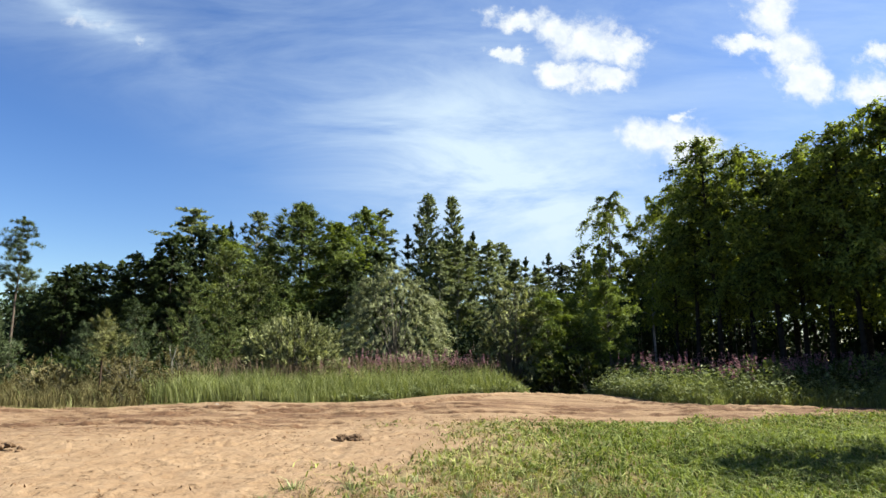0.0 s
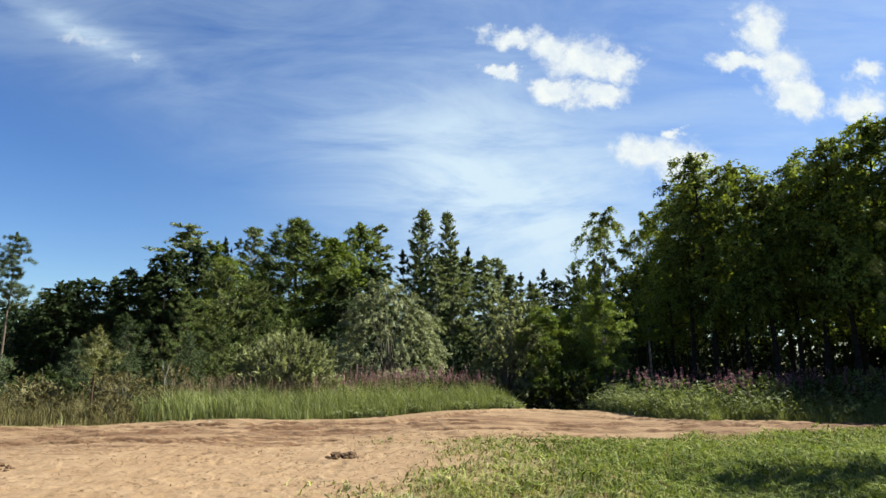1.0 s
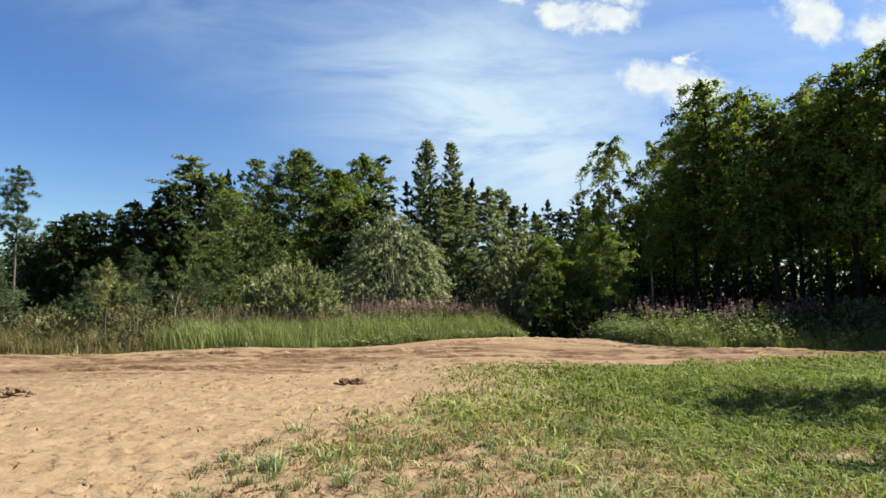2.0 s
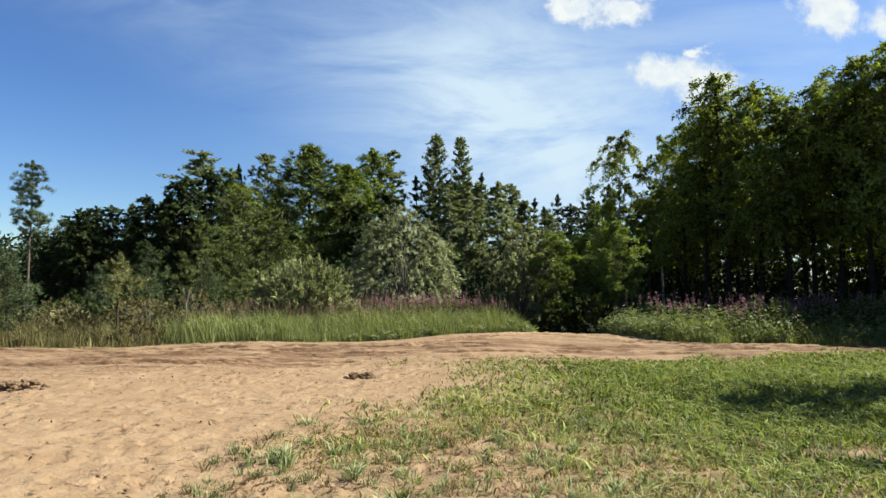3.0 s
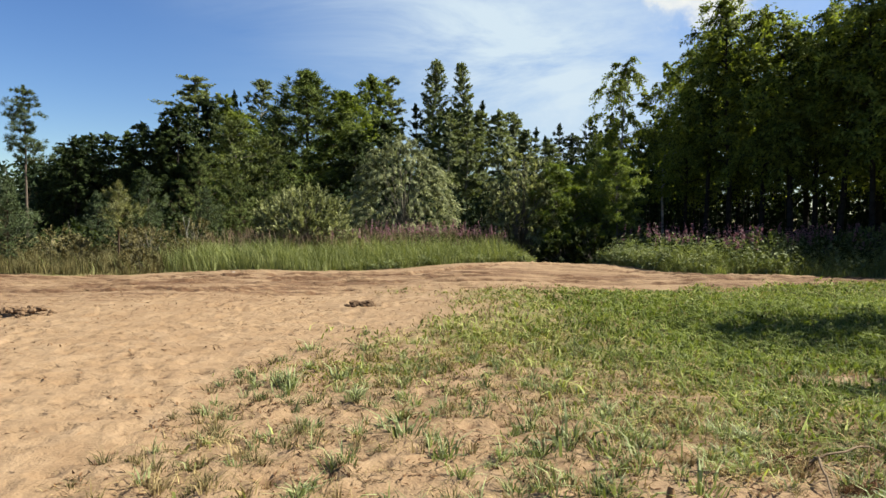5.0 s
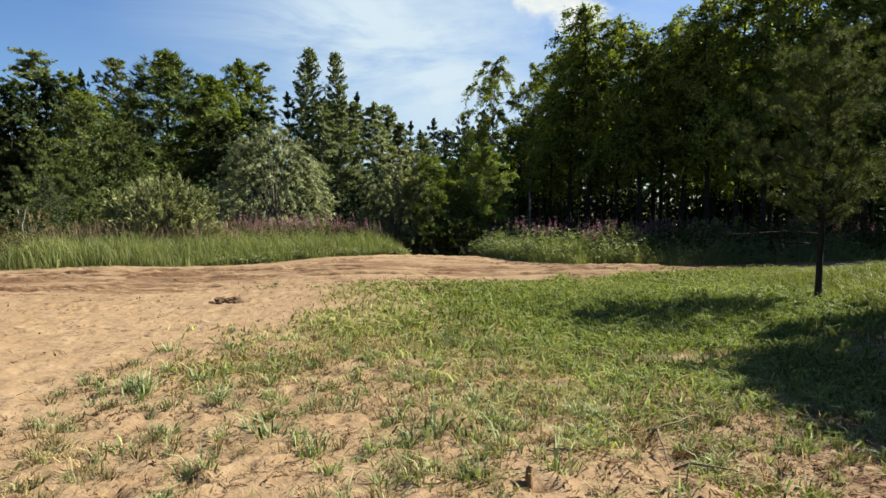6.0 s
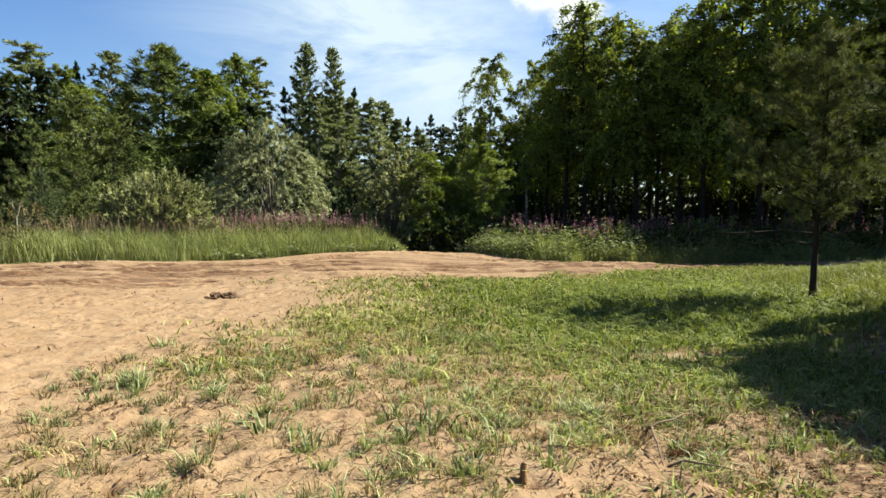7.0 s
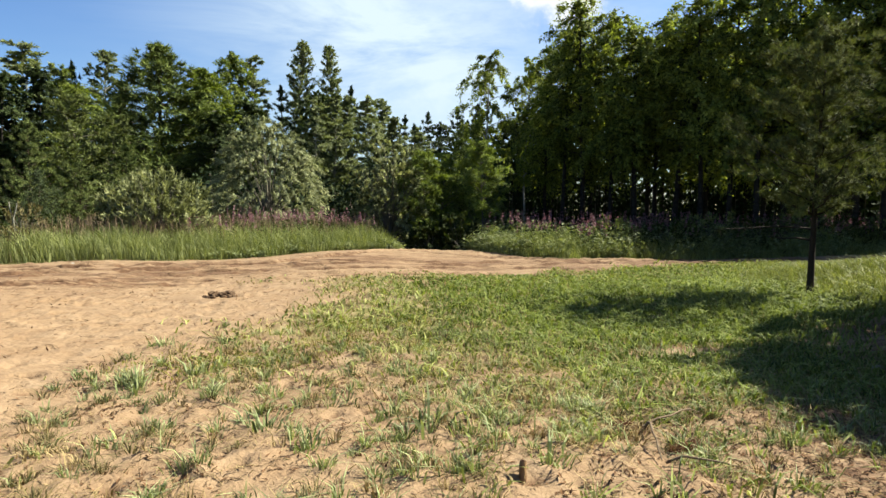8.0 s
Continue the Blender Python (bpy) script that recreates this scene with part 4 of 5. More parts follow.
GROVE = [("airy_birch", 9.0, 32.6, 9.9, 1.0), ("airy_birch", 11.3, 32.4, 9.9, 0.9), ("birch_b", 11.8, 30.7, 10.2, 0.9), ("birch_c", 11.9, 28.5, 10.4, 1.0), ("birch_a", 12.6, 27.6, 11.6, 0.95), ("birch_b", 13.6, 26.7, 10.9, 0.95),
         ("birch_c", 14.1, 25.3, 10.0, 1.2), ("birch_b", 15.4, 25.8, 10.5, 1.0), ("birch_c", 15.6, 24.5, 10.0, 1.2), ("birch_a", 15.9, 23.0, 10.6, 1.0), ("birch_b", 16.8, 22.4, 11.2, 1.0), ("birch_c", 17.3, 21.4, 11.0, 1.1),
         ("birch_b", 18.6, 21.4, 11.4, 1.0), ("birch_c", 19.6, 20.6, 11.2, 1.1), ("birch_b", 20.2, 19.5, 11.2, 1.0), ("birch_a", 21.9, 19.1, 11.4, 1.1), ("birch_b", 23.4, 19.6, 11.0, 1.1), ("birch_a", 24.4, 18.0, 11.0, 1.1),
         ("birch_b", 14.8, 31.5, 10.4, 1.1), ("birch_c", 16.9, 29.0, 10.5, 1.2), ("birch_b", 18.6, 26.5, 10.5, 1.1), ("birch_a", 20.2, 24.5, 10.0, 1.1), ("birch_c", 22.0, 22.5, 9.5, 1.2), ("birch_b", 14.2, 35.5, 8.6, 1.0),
         # mostly out of view, added to shade the right verge
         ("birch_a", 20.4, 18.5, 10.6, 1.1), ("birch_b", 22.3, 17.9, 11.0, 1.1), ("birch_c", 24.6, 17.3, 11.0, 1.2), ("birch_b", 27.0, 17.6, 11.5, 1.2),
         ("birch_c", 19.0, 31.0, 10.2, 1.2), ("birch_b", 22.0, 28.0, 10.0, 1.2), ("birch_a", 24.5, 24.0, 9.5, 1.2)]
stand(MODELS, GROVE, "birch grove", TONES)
EDGE = [("sallow", -11.9, 32.8, 6.7, 0.85), ("sallow", -10.6, 34.2, 5.9, 0.85), ("light_pine", -12.7, 30.0, 5.3, 0.95), ("light_pine", -10.9, 30.6, 3.6, 1.0), ("alder", -14.0, 27.0, 3.8, 0.9), ("light_pine", -9.6, 33.0, 4.6, 1.1),
        ("young_birch", 4.2, 25.2, 4.6, 1.0), ("young_birch", 6.6, 24.2, 4.3, 0.95), ("young_birch", 5.3, 26.6, 5.0, 1.1), ("young_birch", 7.8, 28.5, 4.8, 1.0)]
stand(MODELS, EDGE, "half-grown trees at the forest edge", TONES)
for ob, _ in MODELS.values():
    discard(ob)

lone = needle_tree("old_pine", "lone old pine with a bare trunk and a high crown", "tree", 35, 10.5, 0.52, 1.45, 11, 4, 14000, 0.20, DARK_NEEDLE, ORANGE_BARK, shape=0.45, tilt=0.0, sag=0.25, clump=0.30, width=0.18, irregular=0.6, brush=50, lean=0.012, trunk_r=0.009, fan_out=0.40)
lone.matrix_basis = place(lone, -29.1, 40.7, 20)

willow = dome_willow("round_willow", "large round silvery willow bush with drooping leaves", "willow", 41, 5.75, 2.5, 560, 74, 0.15, 0.30, WILLOW_LEAF, GREY_BARK)
willow.matrix_basis = place(willow, -2.45, 29.9)
willow_b = shrub("tall_willow", "light green willow beside the overgrown track", "willow", 42, 4.3, 1.5, 80, 14000, 0.16, 0.42, BUSH_LEAF, GREY_BARK, top=0.4, weep=0.3, rough=1.3)
willow_b.matrix_basis = place(willow_b, 2.9, 25.4)
bush = shrub("low_willow", "low rounded grey-green willow bush behind the tall grass", "bush", 43, 2.5, 1.7, 170, 24000, 0.13, 0.42, BUSH_LEAF, GREY_BARK, top=0.6, rough=0.3, sprays=4)
bush.matrix_basis = place(bush, -5.6, 22.3)
for k, (x, y, h, rad) in enumerate([(4.9, 24.3, 1.7, 0.9), (5.7, 26.6, 2.0, 1.2), (6.6, 29.5, 2.4, 1.3), (3.0, 27.5, 2.6, 1.3), (8.2, 30.6, 2.4, 1.3), (5.3, 22.9, 1.5, 0.95), (4.2, 23.0, 1.3, 0.8), (7.4, 27.2, 2.2, 1.2)]):
    # nearer bushes get the darkest leaf colour to stand for the hollow's shade
    b = shrub("thicket_bush", "leafy bush filling the dark hollow of the track", "bush", 50 + k, h, rad, 40, 2800, 0.19, 0.6, HERB_LEAF if y < 25 else SALLOW_LEAF, GREY_BARK, "bushes in the hollow", top=0.2)
    b.matrix_basis = place(b, x, y)
for k, (x, y, h, rad) in enumerate([(9.6, 18.4, 1.15, 0.9), (11.4, 18.1, 1.1, 1.0), (13.0, 18.5, 1.35, 1.1), (14.9, 18.3, 1.2, 1.0), (16.6, 18.7, 1.4, 1.1), (18.6, 18.9, 1.4, 1.2), (20.4, 18.6, 1.3, 1.1)]):
    b = shrub("verge_bush", "low leafy bush in the verge before the grove", "bush", 90 + k, h, rad, 45, 3200, 0.10, 0.5, HERB_LEAF if k % 2 else SALLOW_LEAF, GREY_BARK, "bushes before the grove", top=0.4, rough=1.5)
    b.matrix_basis = place(b, x, y)
for k, (x, y, h, rad) in enumerate([(-8.4, 18.9, 0.95, 0.55), (-10.0, 19.6, 1.4, 0.8), (-8.9, 20.5, 1.5, 0.8), (-11.4, 18.0, 0.9, 0.7), (-9.3, 17.6, 0.7, 0.5), (-12.6, 18.9, 1.1, 0.9), (-11.2, 20.8, 1.3, 0.9)]):
    b = shrub("low_bush", "low olive-green bush among rough grass", "bush", 80 + k, h, rad, 40, 2600, 0.10, 0.4, ROUGH_BLADE, GREY_BARK, "bushes below the saplings", top=0.3)
    b.matrix_basis = place(b, x, y)
for k, (x, y, h, rad, mat, foot, whorls, count) in enumerate([(-10.3, 18.3, 2.75, 0.75, YOUNG_NEEDLE, 0.42, 6, 4200), (-12.3, 24.1, 3.4, 1.2, DARK_NEEDLE, 0.12, 12, 9000), (-12.7, 16.9, 2.7, 1.2, DARK_NEEDLE, 0.1, 12, 11000),
                                                              (-12.8, 21.5, 2.5, 1.0, DARK_NEEDLE, 0.12, 12, 9000), (-15.2, 19.8, 3.0, 1.2, DARK_NEEDLE, 0.12, 12, 9000), (-10.9, 26.5, 3.0, 1.2, DARK_NEEDLE, 0.12, 12, 9000)]):
    s = needle_tree("pine_sapling", "thin young pine with a bare foot at the clearing's edge" if k == 0 else "young pine sapling at the edge of the clearing", "tree", 60 + k, h, foot, rad, whorls, 5, count, 0.14, mat, PINE_BARK, "pine saplings",
                    clump=0.12, width=0.12, tilt=0.45, trunk_r=0.013, irregular=0.45)
    s.matrix_basis = place(s, x, y, k * 50)


def woods(name, label, seed, spots, per, size, mat, bark, low=0.02):
    """Closely grown trees or undergrowth too far in to tell apart: crowns of leaf clumps on thin trunks. spots: x, y, height, radius."""
    r = np.random.default_rng(seed)
    root = tagged(thing(name, label, "woods"), kind="stuff")
    tb, cs, al = Tubes(4), [], []
    for x, y, h, rad in spots:
        z = float(height_at(np.array([x]), np.array([y]))[0])
        tb.add(np.array([(x, y, z - 0.1), (x + r.normal(0, 0.1), y, z + h * 0.5), (x, y, z + h * 0.95)]), [0.012 * h, 0.009 * h, 0.003 * h])
        heads = max(6, per // 14)
        f = r.uniform(low, 1, heads)
        a, q = r.uniform(0, 2 * np.pi, heads), rad * np.sqrt(r.uniform(0.1, 1, heads)) * np.clip(np.sin(np.pi * (0.2 + 0.78 * f)) ** 0.7, 0.15, 1)
        hp = np.c_[x + np.cos(a) * q, y + np.sin(a) * q, z + f * h]
        pick = r.integers(0, heads, per)
        dev = r.normal(0, 1, (per, 3))
        c = hp[pick] + dev * rad * np.array([0.16, 0.16, 0.14])
        c[:, 2] = np.maximum(c[:, 2], z + 0.05)
        cs.append(c)
        al.append(unit(dev) + np.array([0, 0, -0.2]))
    tagged(part("branchwork", tb.mesh("branchwork", bark), root), kind="stuff")
    tagged(part("foliage", leaves("foliage", np.concatenate(cs), np.concatenate(al), size, 0.7, mat, r, 0.0, None, True), root), kind="stuff")


def arc(n, r, a0, a1, d0, d1, h0, h1, rad):
    a, d = np.radians(r.uniform(a0, a1, n)), r.uniform(d0, d1, n)
    return [(float(d_ * np.sin(a_)), float(d_ * np.cos(a_)), float(r.uniform(h0, h1)), float(rad * r.uniform(0.8, 1.3))) for a_, d_ in zip(a, d)]


def away(spots, at, room):
    """Leaves out the spots that stand in a gap of the wood, given by its direction in degrees."""
    return [q for q in spots if all(abs(math.degrees(math.atan2(q[0], q[1])) - a) > w for a, w in zip(at, room))]


wr = np.random.default_rng(201)
woods("far_woods", "dense dark forest behind the clearing", 202, arc(150, wr, -37, 22, 62, 88, 5.5, 8.0, 2.4), 330, 0.45, SPRUCE_AND_SHADE, PINE_BARK)
# near-black leaf colour stands in for the shade inside grove and undergrowth
woods("grove_depth", "inner foliage of the birch grove, coloured dark for shade", 203, away(arc(135, wr, 19, 72, 36, 52, 6.5, 9.0, 2.1), (27.3, 31.5), (0.5, 1.2)), 480, 0.36, SPRUCE_AND_SHADE, SHADED_BARK)
woods("grove_undergrowth", "bushes under the birch grove, coloured dark for shade", 205, arc(130, wr, 13, 66, 34, 42, 1.5, 3.6, 1.5), 230, 0.18, SPRUCE_AND_SHADE, GREY_BARK)
woods("edge_scrub", "low scrub below the far forest edge", 206, arc(30, wr, -41, -20, 23, 33, 0.7, 1.5, 1.2), 240, 0.13, HERB_LEAF, GREY_BARK)
woods("undergrowth", "bushes and saplings under the forest edge, coloured dark for shade", 204, arc(62, wr, -17, 11, 34, 48, 2.2, 4.4, 1.6), 420, 0.22, SPRUCE_AND_SHADE, GREY_BARK)

near_pine = needle_tree("roadside_pine", "young pine with a dark bare lower trunk beside the lawn", "tree", 71, 4.8, 0.27, 1.65, 12, 6, 62000, 0.12, NEAR_NEEDLE, NEAR_BARK, clump=0.12, width=0.085, tilt=0.30, shape=0.55, irregular=0.6, trunk_r=0.0120, brush=76, split=True, lean=0.02, fan_out=0.28)
near_pine.matrix_basis = place(near_pine, 8.42, 8.97)
for reach, high, drop, sway in ((1.55, 1.22, 0.05, 0.10), (0.75, 1.02, -0.06, -0.12)):
    snag = Tubes(5)
    snag.add(np.array([(0, 0, high), (-0.24 * reach, 0.22 * reach, high + 0.04), (-0.50 * reach, 0.47 * reach + sway * 0.5, high - drop * 0.4), (-0.73 * reach, 0.68 * reach + sway, high - drop)]), [0.020, 0.016, 0.012, 0.005])
    snag.add(np.array([(-0.45 * reach, 0.42 * reach, high), (-0.55 * reach, 0.40 * reach, high + 0.10), (-0.70 * reach, 0.45 * reach, high + 0.16)]), [0.009, 0.007, 0.003])
    part("dead_branch", snag.mesh("dead_branch", NEAR_BARK), near_pine, "bare dead branch low on the trunk")
# unseen pines right of the view, placed to cast shadow and block skylight
for k, (x, y, h, rad) in enumerate([(11.8, 5.7, 7.2, 2.8), (15.8, 6.6, 8.6, 2.7), (10.2, 4.1, 6.3, 1.9), (14.2, 3.3, 8.5, 2.6), (11.6, 0.6, 7.5, 2.4), (15.0, -1.5, 8.5, 2.6)]):
    shade = needle_tree("shade_pine", "unseen bushy pine placed to shade the lawn and block skylight", "tree", 72 + k, h, 0.05, rad, 15, 6, 11000, 0.36, PINE_NEEDLE, PINE_BARK, "pines on the bank", clump=0.28, width=0.45, tilt=0.2, shape=0.5, trunk_r=0.015)
    shade.matrix_basis = place(shade, x, y, k * 80)


# ---- grass and flowers ----
def scatter(n, x0, x1, y0, y1, r, density):
    x, y = r.uniform(x0, x1, n), r.uniform(y0, y1, n)
    keep = r.uniform(0, 1, n) < density(x, y)
    return x[keep], y[keep]


def on_ground(x, y, sink=0.005):
    return np.c_[x, y, height_at(x, y) - sink]


def lean_for(n, r, amount, wind=(-0.25, -0.1)):
    return np.c_[r.normal(wind[0] * amount, amount, n), r.normal(wind[1] * amount, amount, n), np.zeros(n)]


def build_lawn():
    r = np.random.default_rng(101)
    x, y = scatter(125000, -3, 13, 2.6, 15.4, r, lambda a, b: lawn_cover(a, b) ** 1.2 * (0.10 + 0.90 * ramp01(wobble(a, b, 0.36, 51) + 0.5 * wobble(a, b, 1.3, 52) + 0.12 * (a - 1.0), -0.4, 0.75)) * np.clip(7.0 / b, 0.35, 1.0) * (np.abs(a) < b * 1.2 + 1))
    n = len(x)
    h = r.uniform(0.05, 0.19, n) * (0.8 + 0.7 * ramp01(x + 0.3 * y, 4, 12)) * (0.8 + 0.4 * ramp01(wobble(x, y, 0.36, 51), -0.3, 0.9)) * (1 - 0.45 * ramp01(y, 9.0, 13.0))
    w, lean = (0.0120 + 0.0012 * y) * r.uniform(0.6, 1.5, n), lean_for(n, r, 1.1, (0.1, 0.05))
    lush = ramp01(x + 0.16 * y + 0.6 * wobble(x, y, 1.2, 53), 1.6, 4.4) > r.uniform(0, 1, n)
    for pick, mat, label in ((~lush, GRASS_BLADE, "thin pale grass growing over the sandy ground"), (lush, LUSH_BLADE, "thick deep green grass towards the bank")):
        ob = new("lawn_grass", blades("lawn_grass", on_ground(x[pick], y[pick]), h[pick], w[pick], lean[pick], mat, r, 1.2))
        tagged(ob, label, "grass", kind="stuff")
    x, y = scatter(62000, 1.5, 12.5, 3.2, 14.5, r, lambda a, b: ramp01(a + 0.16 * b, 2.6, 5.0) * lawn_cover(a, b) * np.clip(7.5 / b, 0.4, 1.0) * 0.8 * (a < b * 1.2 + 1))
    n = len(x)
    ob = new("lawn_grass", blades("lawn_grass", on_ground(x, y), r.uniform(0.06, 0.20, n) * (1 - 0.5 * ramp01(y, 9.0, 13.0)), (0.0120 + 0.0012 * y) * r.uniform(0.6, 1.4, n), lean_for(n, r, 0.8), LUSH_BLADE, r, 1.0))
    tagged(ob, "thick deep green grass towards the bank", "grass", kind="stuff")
    x, y = scatter(130000, -3, 12, 2.6, 14.5, r, lambda a, b: ramp01(lawn_cover(a, b), 0.03, 0.3) * (0.30 + 0.3 * ramp01(6.0 - b, -0.5, 1.5)) * np.clip(6.0 / b, 0.3, 1.0) * (np.abs(a) < b * 1.2 + 1))
    n = len(x)
    ob = new("dry_grass", blades("dry_grass", on_ground(x, y), r.uniform(0.03, 0.11, n), 0.006 + 0.0009 * y, lean_for(n, r, 1.7), DRY_BLADE, r, 1.0))
    tagged(ob, "dead straw-coloured grass lying among the green", "grass", kind="stuff")
    # stalks that lie flat on the sand, pale and brown
    for cnt, mat, label in ((15000, DRY_BLADE, "pale dead stalks lying flat on the sand"), (9500, DEAD_STALK, "dark dead runners and stalks lying on the sand")):
        x, y = scatter(cnt, -2.6, 5.2, 2.6, 7.5, r, lambda a, b: ramp01(inside(LAWN, a, b) + 0.3 * wobble(a, b, 0.8, 61), -0.25, 0.35) * np.clip(0.55 + 0.6 * wobble(a, b, 0.6, 62), 0.08, 1) * np.clip(5.0 / b, 0.4, 1))
        n = len(x)
        way = r.uniform(0, 2 * np.pi, n)
        long = r.uniform(2.0, 6.5, n)
        ob = new("dead_stalks", blades("dead_stalks", on_ground(x, y, -0.004), r.uniform(0.012, 0.034, n), r.uniform(0.004, 0.009, n), np.c_[np.cos(way) * long, np.sin(way) * long, np.zeros(n)], mat, r, 0.6))
        tagged(ob, label, "litter", kind="stuff")


def build_bank():
    """Longer grass round the foot of the pine and up the bank."""
    r = np.random.default_rng(105)
    # bank grass is thinned where the painted pine shadow lies
    x, y = scatter(65000, 6.0, 18, 5.0, 15.0, r, lambda a, b: ramp01(a - 0.25 * b + 0.5 * wobble(a, b, 1.3, 95), 5.2, 7.6) * (1 - 1.25 * shaded_litter(a, b)) * np.clip(1.4 - 0.05 * a, 0.3, 1))
    n = len(x)
    h = r.uniform(0.14, 0.48, n) * (0.6 + 0.6 * ramp01(x - 0.25 * y, 5.5, 8.5)) * (1 - 0.65 * ramp01(y, 10.5, 13.0))
    ob = new("bank_grass", blades("bank_grass", on_ground(x, y), h, r.uniform(0.011, 0.022, n), lean_for(n, r, 0.5), BANK_BLADE, r, 0.9))
    tagged(ob, "longer pale grass on the bank round the pine", "grass", kind="stuff")
    x, y = scatter(26000, -2.4, 5.2, 2.6, 6.5, r, lambda a, b: np.clip(0.12 + 0.5 * wobble(a, b, 0.9, 96) + 0.45 * ramp01(a, 1.0, 2.4) * ramp01(5.4 - b, 0, 1), 0, 1) * (inside(LAWN, a, b) > -0.2))
    n = len(x)
    c = on_ground(x, y, -0.006)
    flat = np.c_[r.normal(0, 1, (n, 2)), r.normal(0, 0.12, n)]
    ob = new("leaf_litter", leaves("leaf_litter", c, flat, 0.05, 0.28, LITTER, r, 6.0))
    tagged(ob, "brown bits of dead leaf and straw on the sand", "litter", kind="stuff")
    x, y = scatter(4200, -9, 0.5, 2.8, 14, r, lambda a, b: (inside(LAWN, a, b) < 0.1) * np.clip(0.4 + 0.5 * wobble(a, b, 1.8, 98), 0, 1))
    n = len(x)
    flat = np.c_[r.normal(0, 1, (n, 2)), r.normal(0, 0.15, n)]
    ob = new("sand_debris", leaves("sand_debris", on_ground(x, y, -0.012), flat, 0.065, 0.3, LITTER, r, 4.0))
    tagged(ob, "scattered dark crumbs and straws on the sand", "litter", kind="stuff")


def build_moss():
    """Cushions of bright moss and tiny grass between the tufts."""
    r = np.random.default_rng(107)
    beds = [(-0.95, 6.35, 0.75, 0.42), (0.35, 6.9, 0.55, 0.30), (2.2, 5.6, 0.45, 0.22), (0.9, 7.9, 0.7, 0.35)]
    x, y = scatter(60000, -2.2, 3.2, 5.0, 8.6, r, lambda a, b: sum(np.exp(-(((a - cx) / sx) ** 2 + ((b - cy) / sy) ** 2)) for cx, cy, sx, sy in beds) * (0.4 + 0.6 * ramp01(wobble(a, b, 0.3, 54), -0.4, 0.5)))
    n = len(x)
    ob = new("moss", blades("moss", on_ground(x, y), r.uniform(0.015, 0.05, n), r.uniform(0.008, 0.016, n), lean_for(n, r, 0.9), MOSS, r, 0.9))
    tagged(ob, "low yellow-green moss between the tufts of grass", "moss", kind="stuff")


def build_tufts():
    """Separate tufts of couch grass in the sand, each a thing of its own."""
    r = np.random.default_rng(102)
    spots = [(-0.40, 4.38, 1.3), (-1.59, 5.54, 1.5), (0.75, 4.11, 1.5), (-0.11, 3.87, 1.0), (0.26, 5.67, 0.8), (1.17, 3.83, 1.0), (1.36, 3.34, 1.1), (1.70, 3.83, 0.9), (-1.75, 7.18, 1.0),
             (-1.35, 4.19, 0.9), (0.50, 4.39, 0.9), (-0.74, 3.73, 0.8), (-1.2, 5.9, 1.1), (-0.9, 5.2, 0.8)]
    for _ in range(300):
        x, y = r.uniform(-2.3, 4.2), 2.9 + r.beta(1.0, 1.6) * 5.2
        if inside(LAWN, x, y) > -0.15 and abs(x) < y * 1.15 and worn_through(x, y) < 0.55 and math.hypot(x - 1.10, y - 3.05) > 0.30:
            spots.append((x, y, r.uniform(0.4, 0.9)))
    for _ in range(36):
        x, y = r.uniform(-1.6, 3.6), r.uniform(3.05, 4.3)
        if math.hypot(x - 1.10, y - 3.05) > 0.30:
            spots.append((x, y, r.uniform(0.4, 0.8)))
    models = []
    for k in range(6):
        n = 44
        a = r.uniform(0, 2 * np.pi, n)
        d = np.abs(r.normal(0, 0.07, n))
        base = np.c_[np.cos(a) * d, np.sin(a) * d, np.full(n, -0.01)]
        lean = np.c_[np.cos(a), np.sin(a), np.zeros(n)] * r.uniform(0.1, 1.5, n)[:, None] + r.normal(0, 0.3, (n, 3)) * np.array([1, 1, 0])
        models.append(blades("grass_tuft", base, r.uniform(0.05, 0.19, n), r.uniform(0.008, 0.016, n), lean, TUFT_BLADE, r, 0.9))
    for k in range(2):
        n = 40
        a = r.uniform(0, 2 * np.pi, n)
        base = np.c_[np.cos(a), np.sin(a), np.full(n, -0.1)] * np.abs(r.normal(0, 0.07, n))[:, None]
        lean = np.c_[np.cos(a), np.sin(a), np.zeros(n)] * r.uniform(0.4, 1.9, n)[:, None]
        models.append(blades("grass_tuft", base, r.uniform(0.05, 0.16, n), r.uniform(0.005, 0.010, n), lean, ROUGH_BLADE, r, 0.9))
    x, y = scatter(1500, -2.5, 4.6, 2.7, 7.6, r, lambda a, b: ramp01(inside(LAWN, a, b) + 0.3 * wobble(a, b, 0.8, 63), -0.15, 0.4) * np.clip(0.5 + 0.75 * wobble(a, b, 0.7, 64), 0.1, 1) * np.clip(5.0 / b, 0.5, 1) * np.clip(1.1 - 1.2 * worn_through(a, b), 0, 1) * (np.hypot(a - 1.10, b - 3.05) > 0.30))
    green = r.uniform(0, 1, len(x)) < 0.62
    for keep, mat, label in ((green, TUFT_BLADE, "small grey-green tufts of grass scattered over the sand"), (~green, DRY_BLADE, "small withered tufts of grass scattered over the sand")):
        n = 15
        tx, ty = x[keep], y[keep]
        a = r.uniform(0, 2 * np.pi, (len(tx), n))
        d = np.abs(r.normal(0, 0.035, (len(tx), n)))
        bx, by = (tx[:, None] + np.cos(a) * d).ravel(), (ty[:, None] + np.sin(a) * d).ravel()
        lean = np.c_[np.cos(a).ravel(), np.sin(a).ravel(), np.zeros(a.size)] * r.uniform(0.1, 1.4, (a.size, 1))
        ob = new("small_tufts", blades("small_tufts", on_ground(bx, by), r.uniform(0.04, 0.15, a.size), r.uniform(0.006, 0.013, a.size), lean, mat, r, 0.9))
        tagged(ob, label, "grass", kind="stuff")
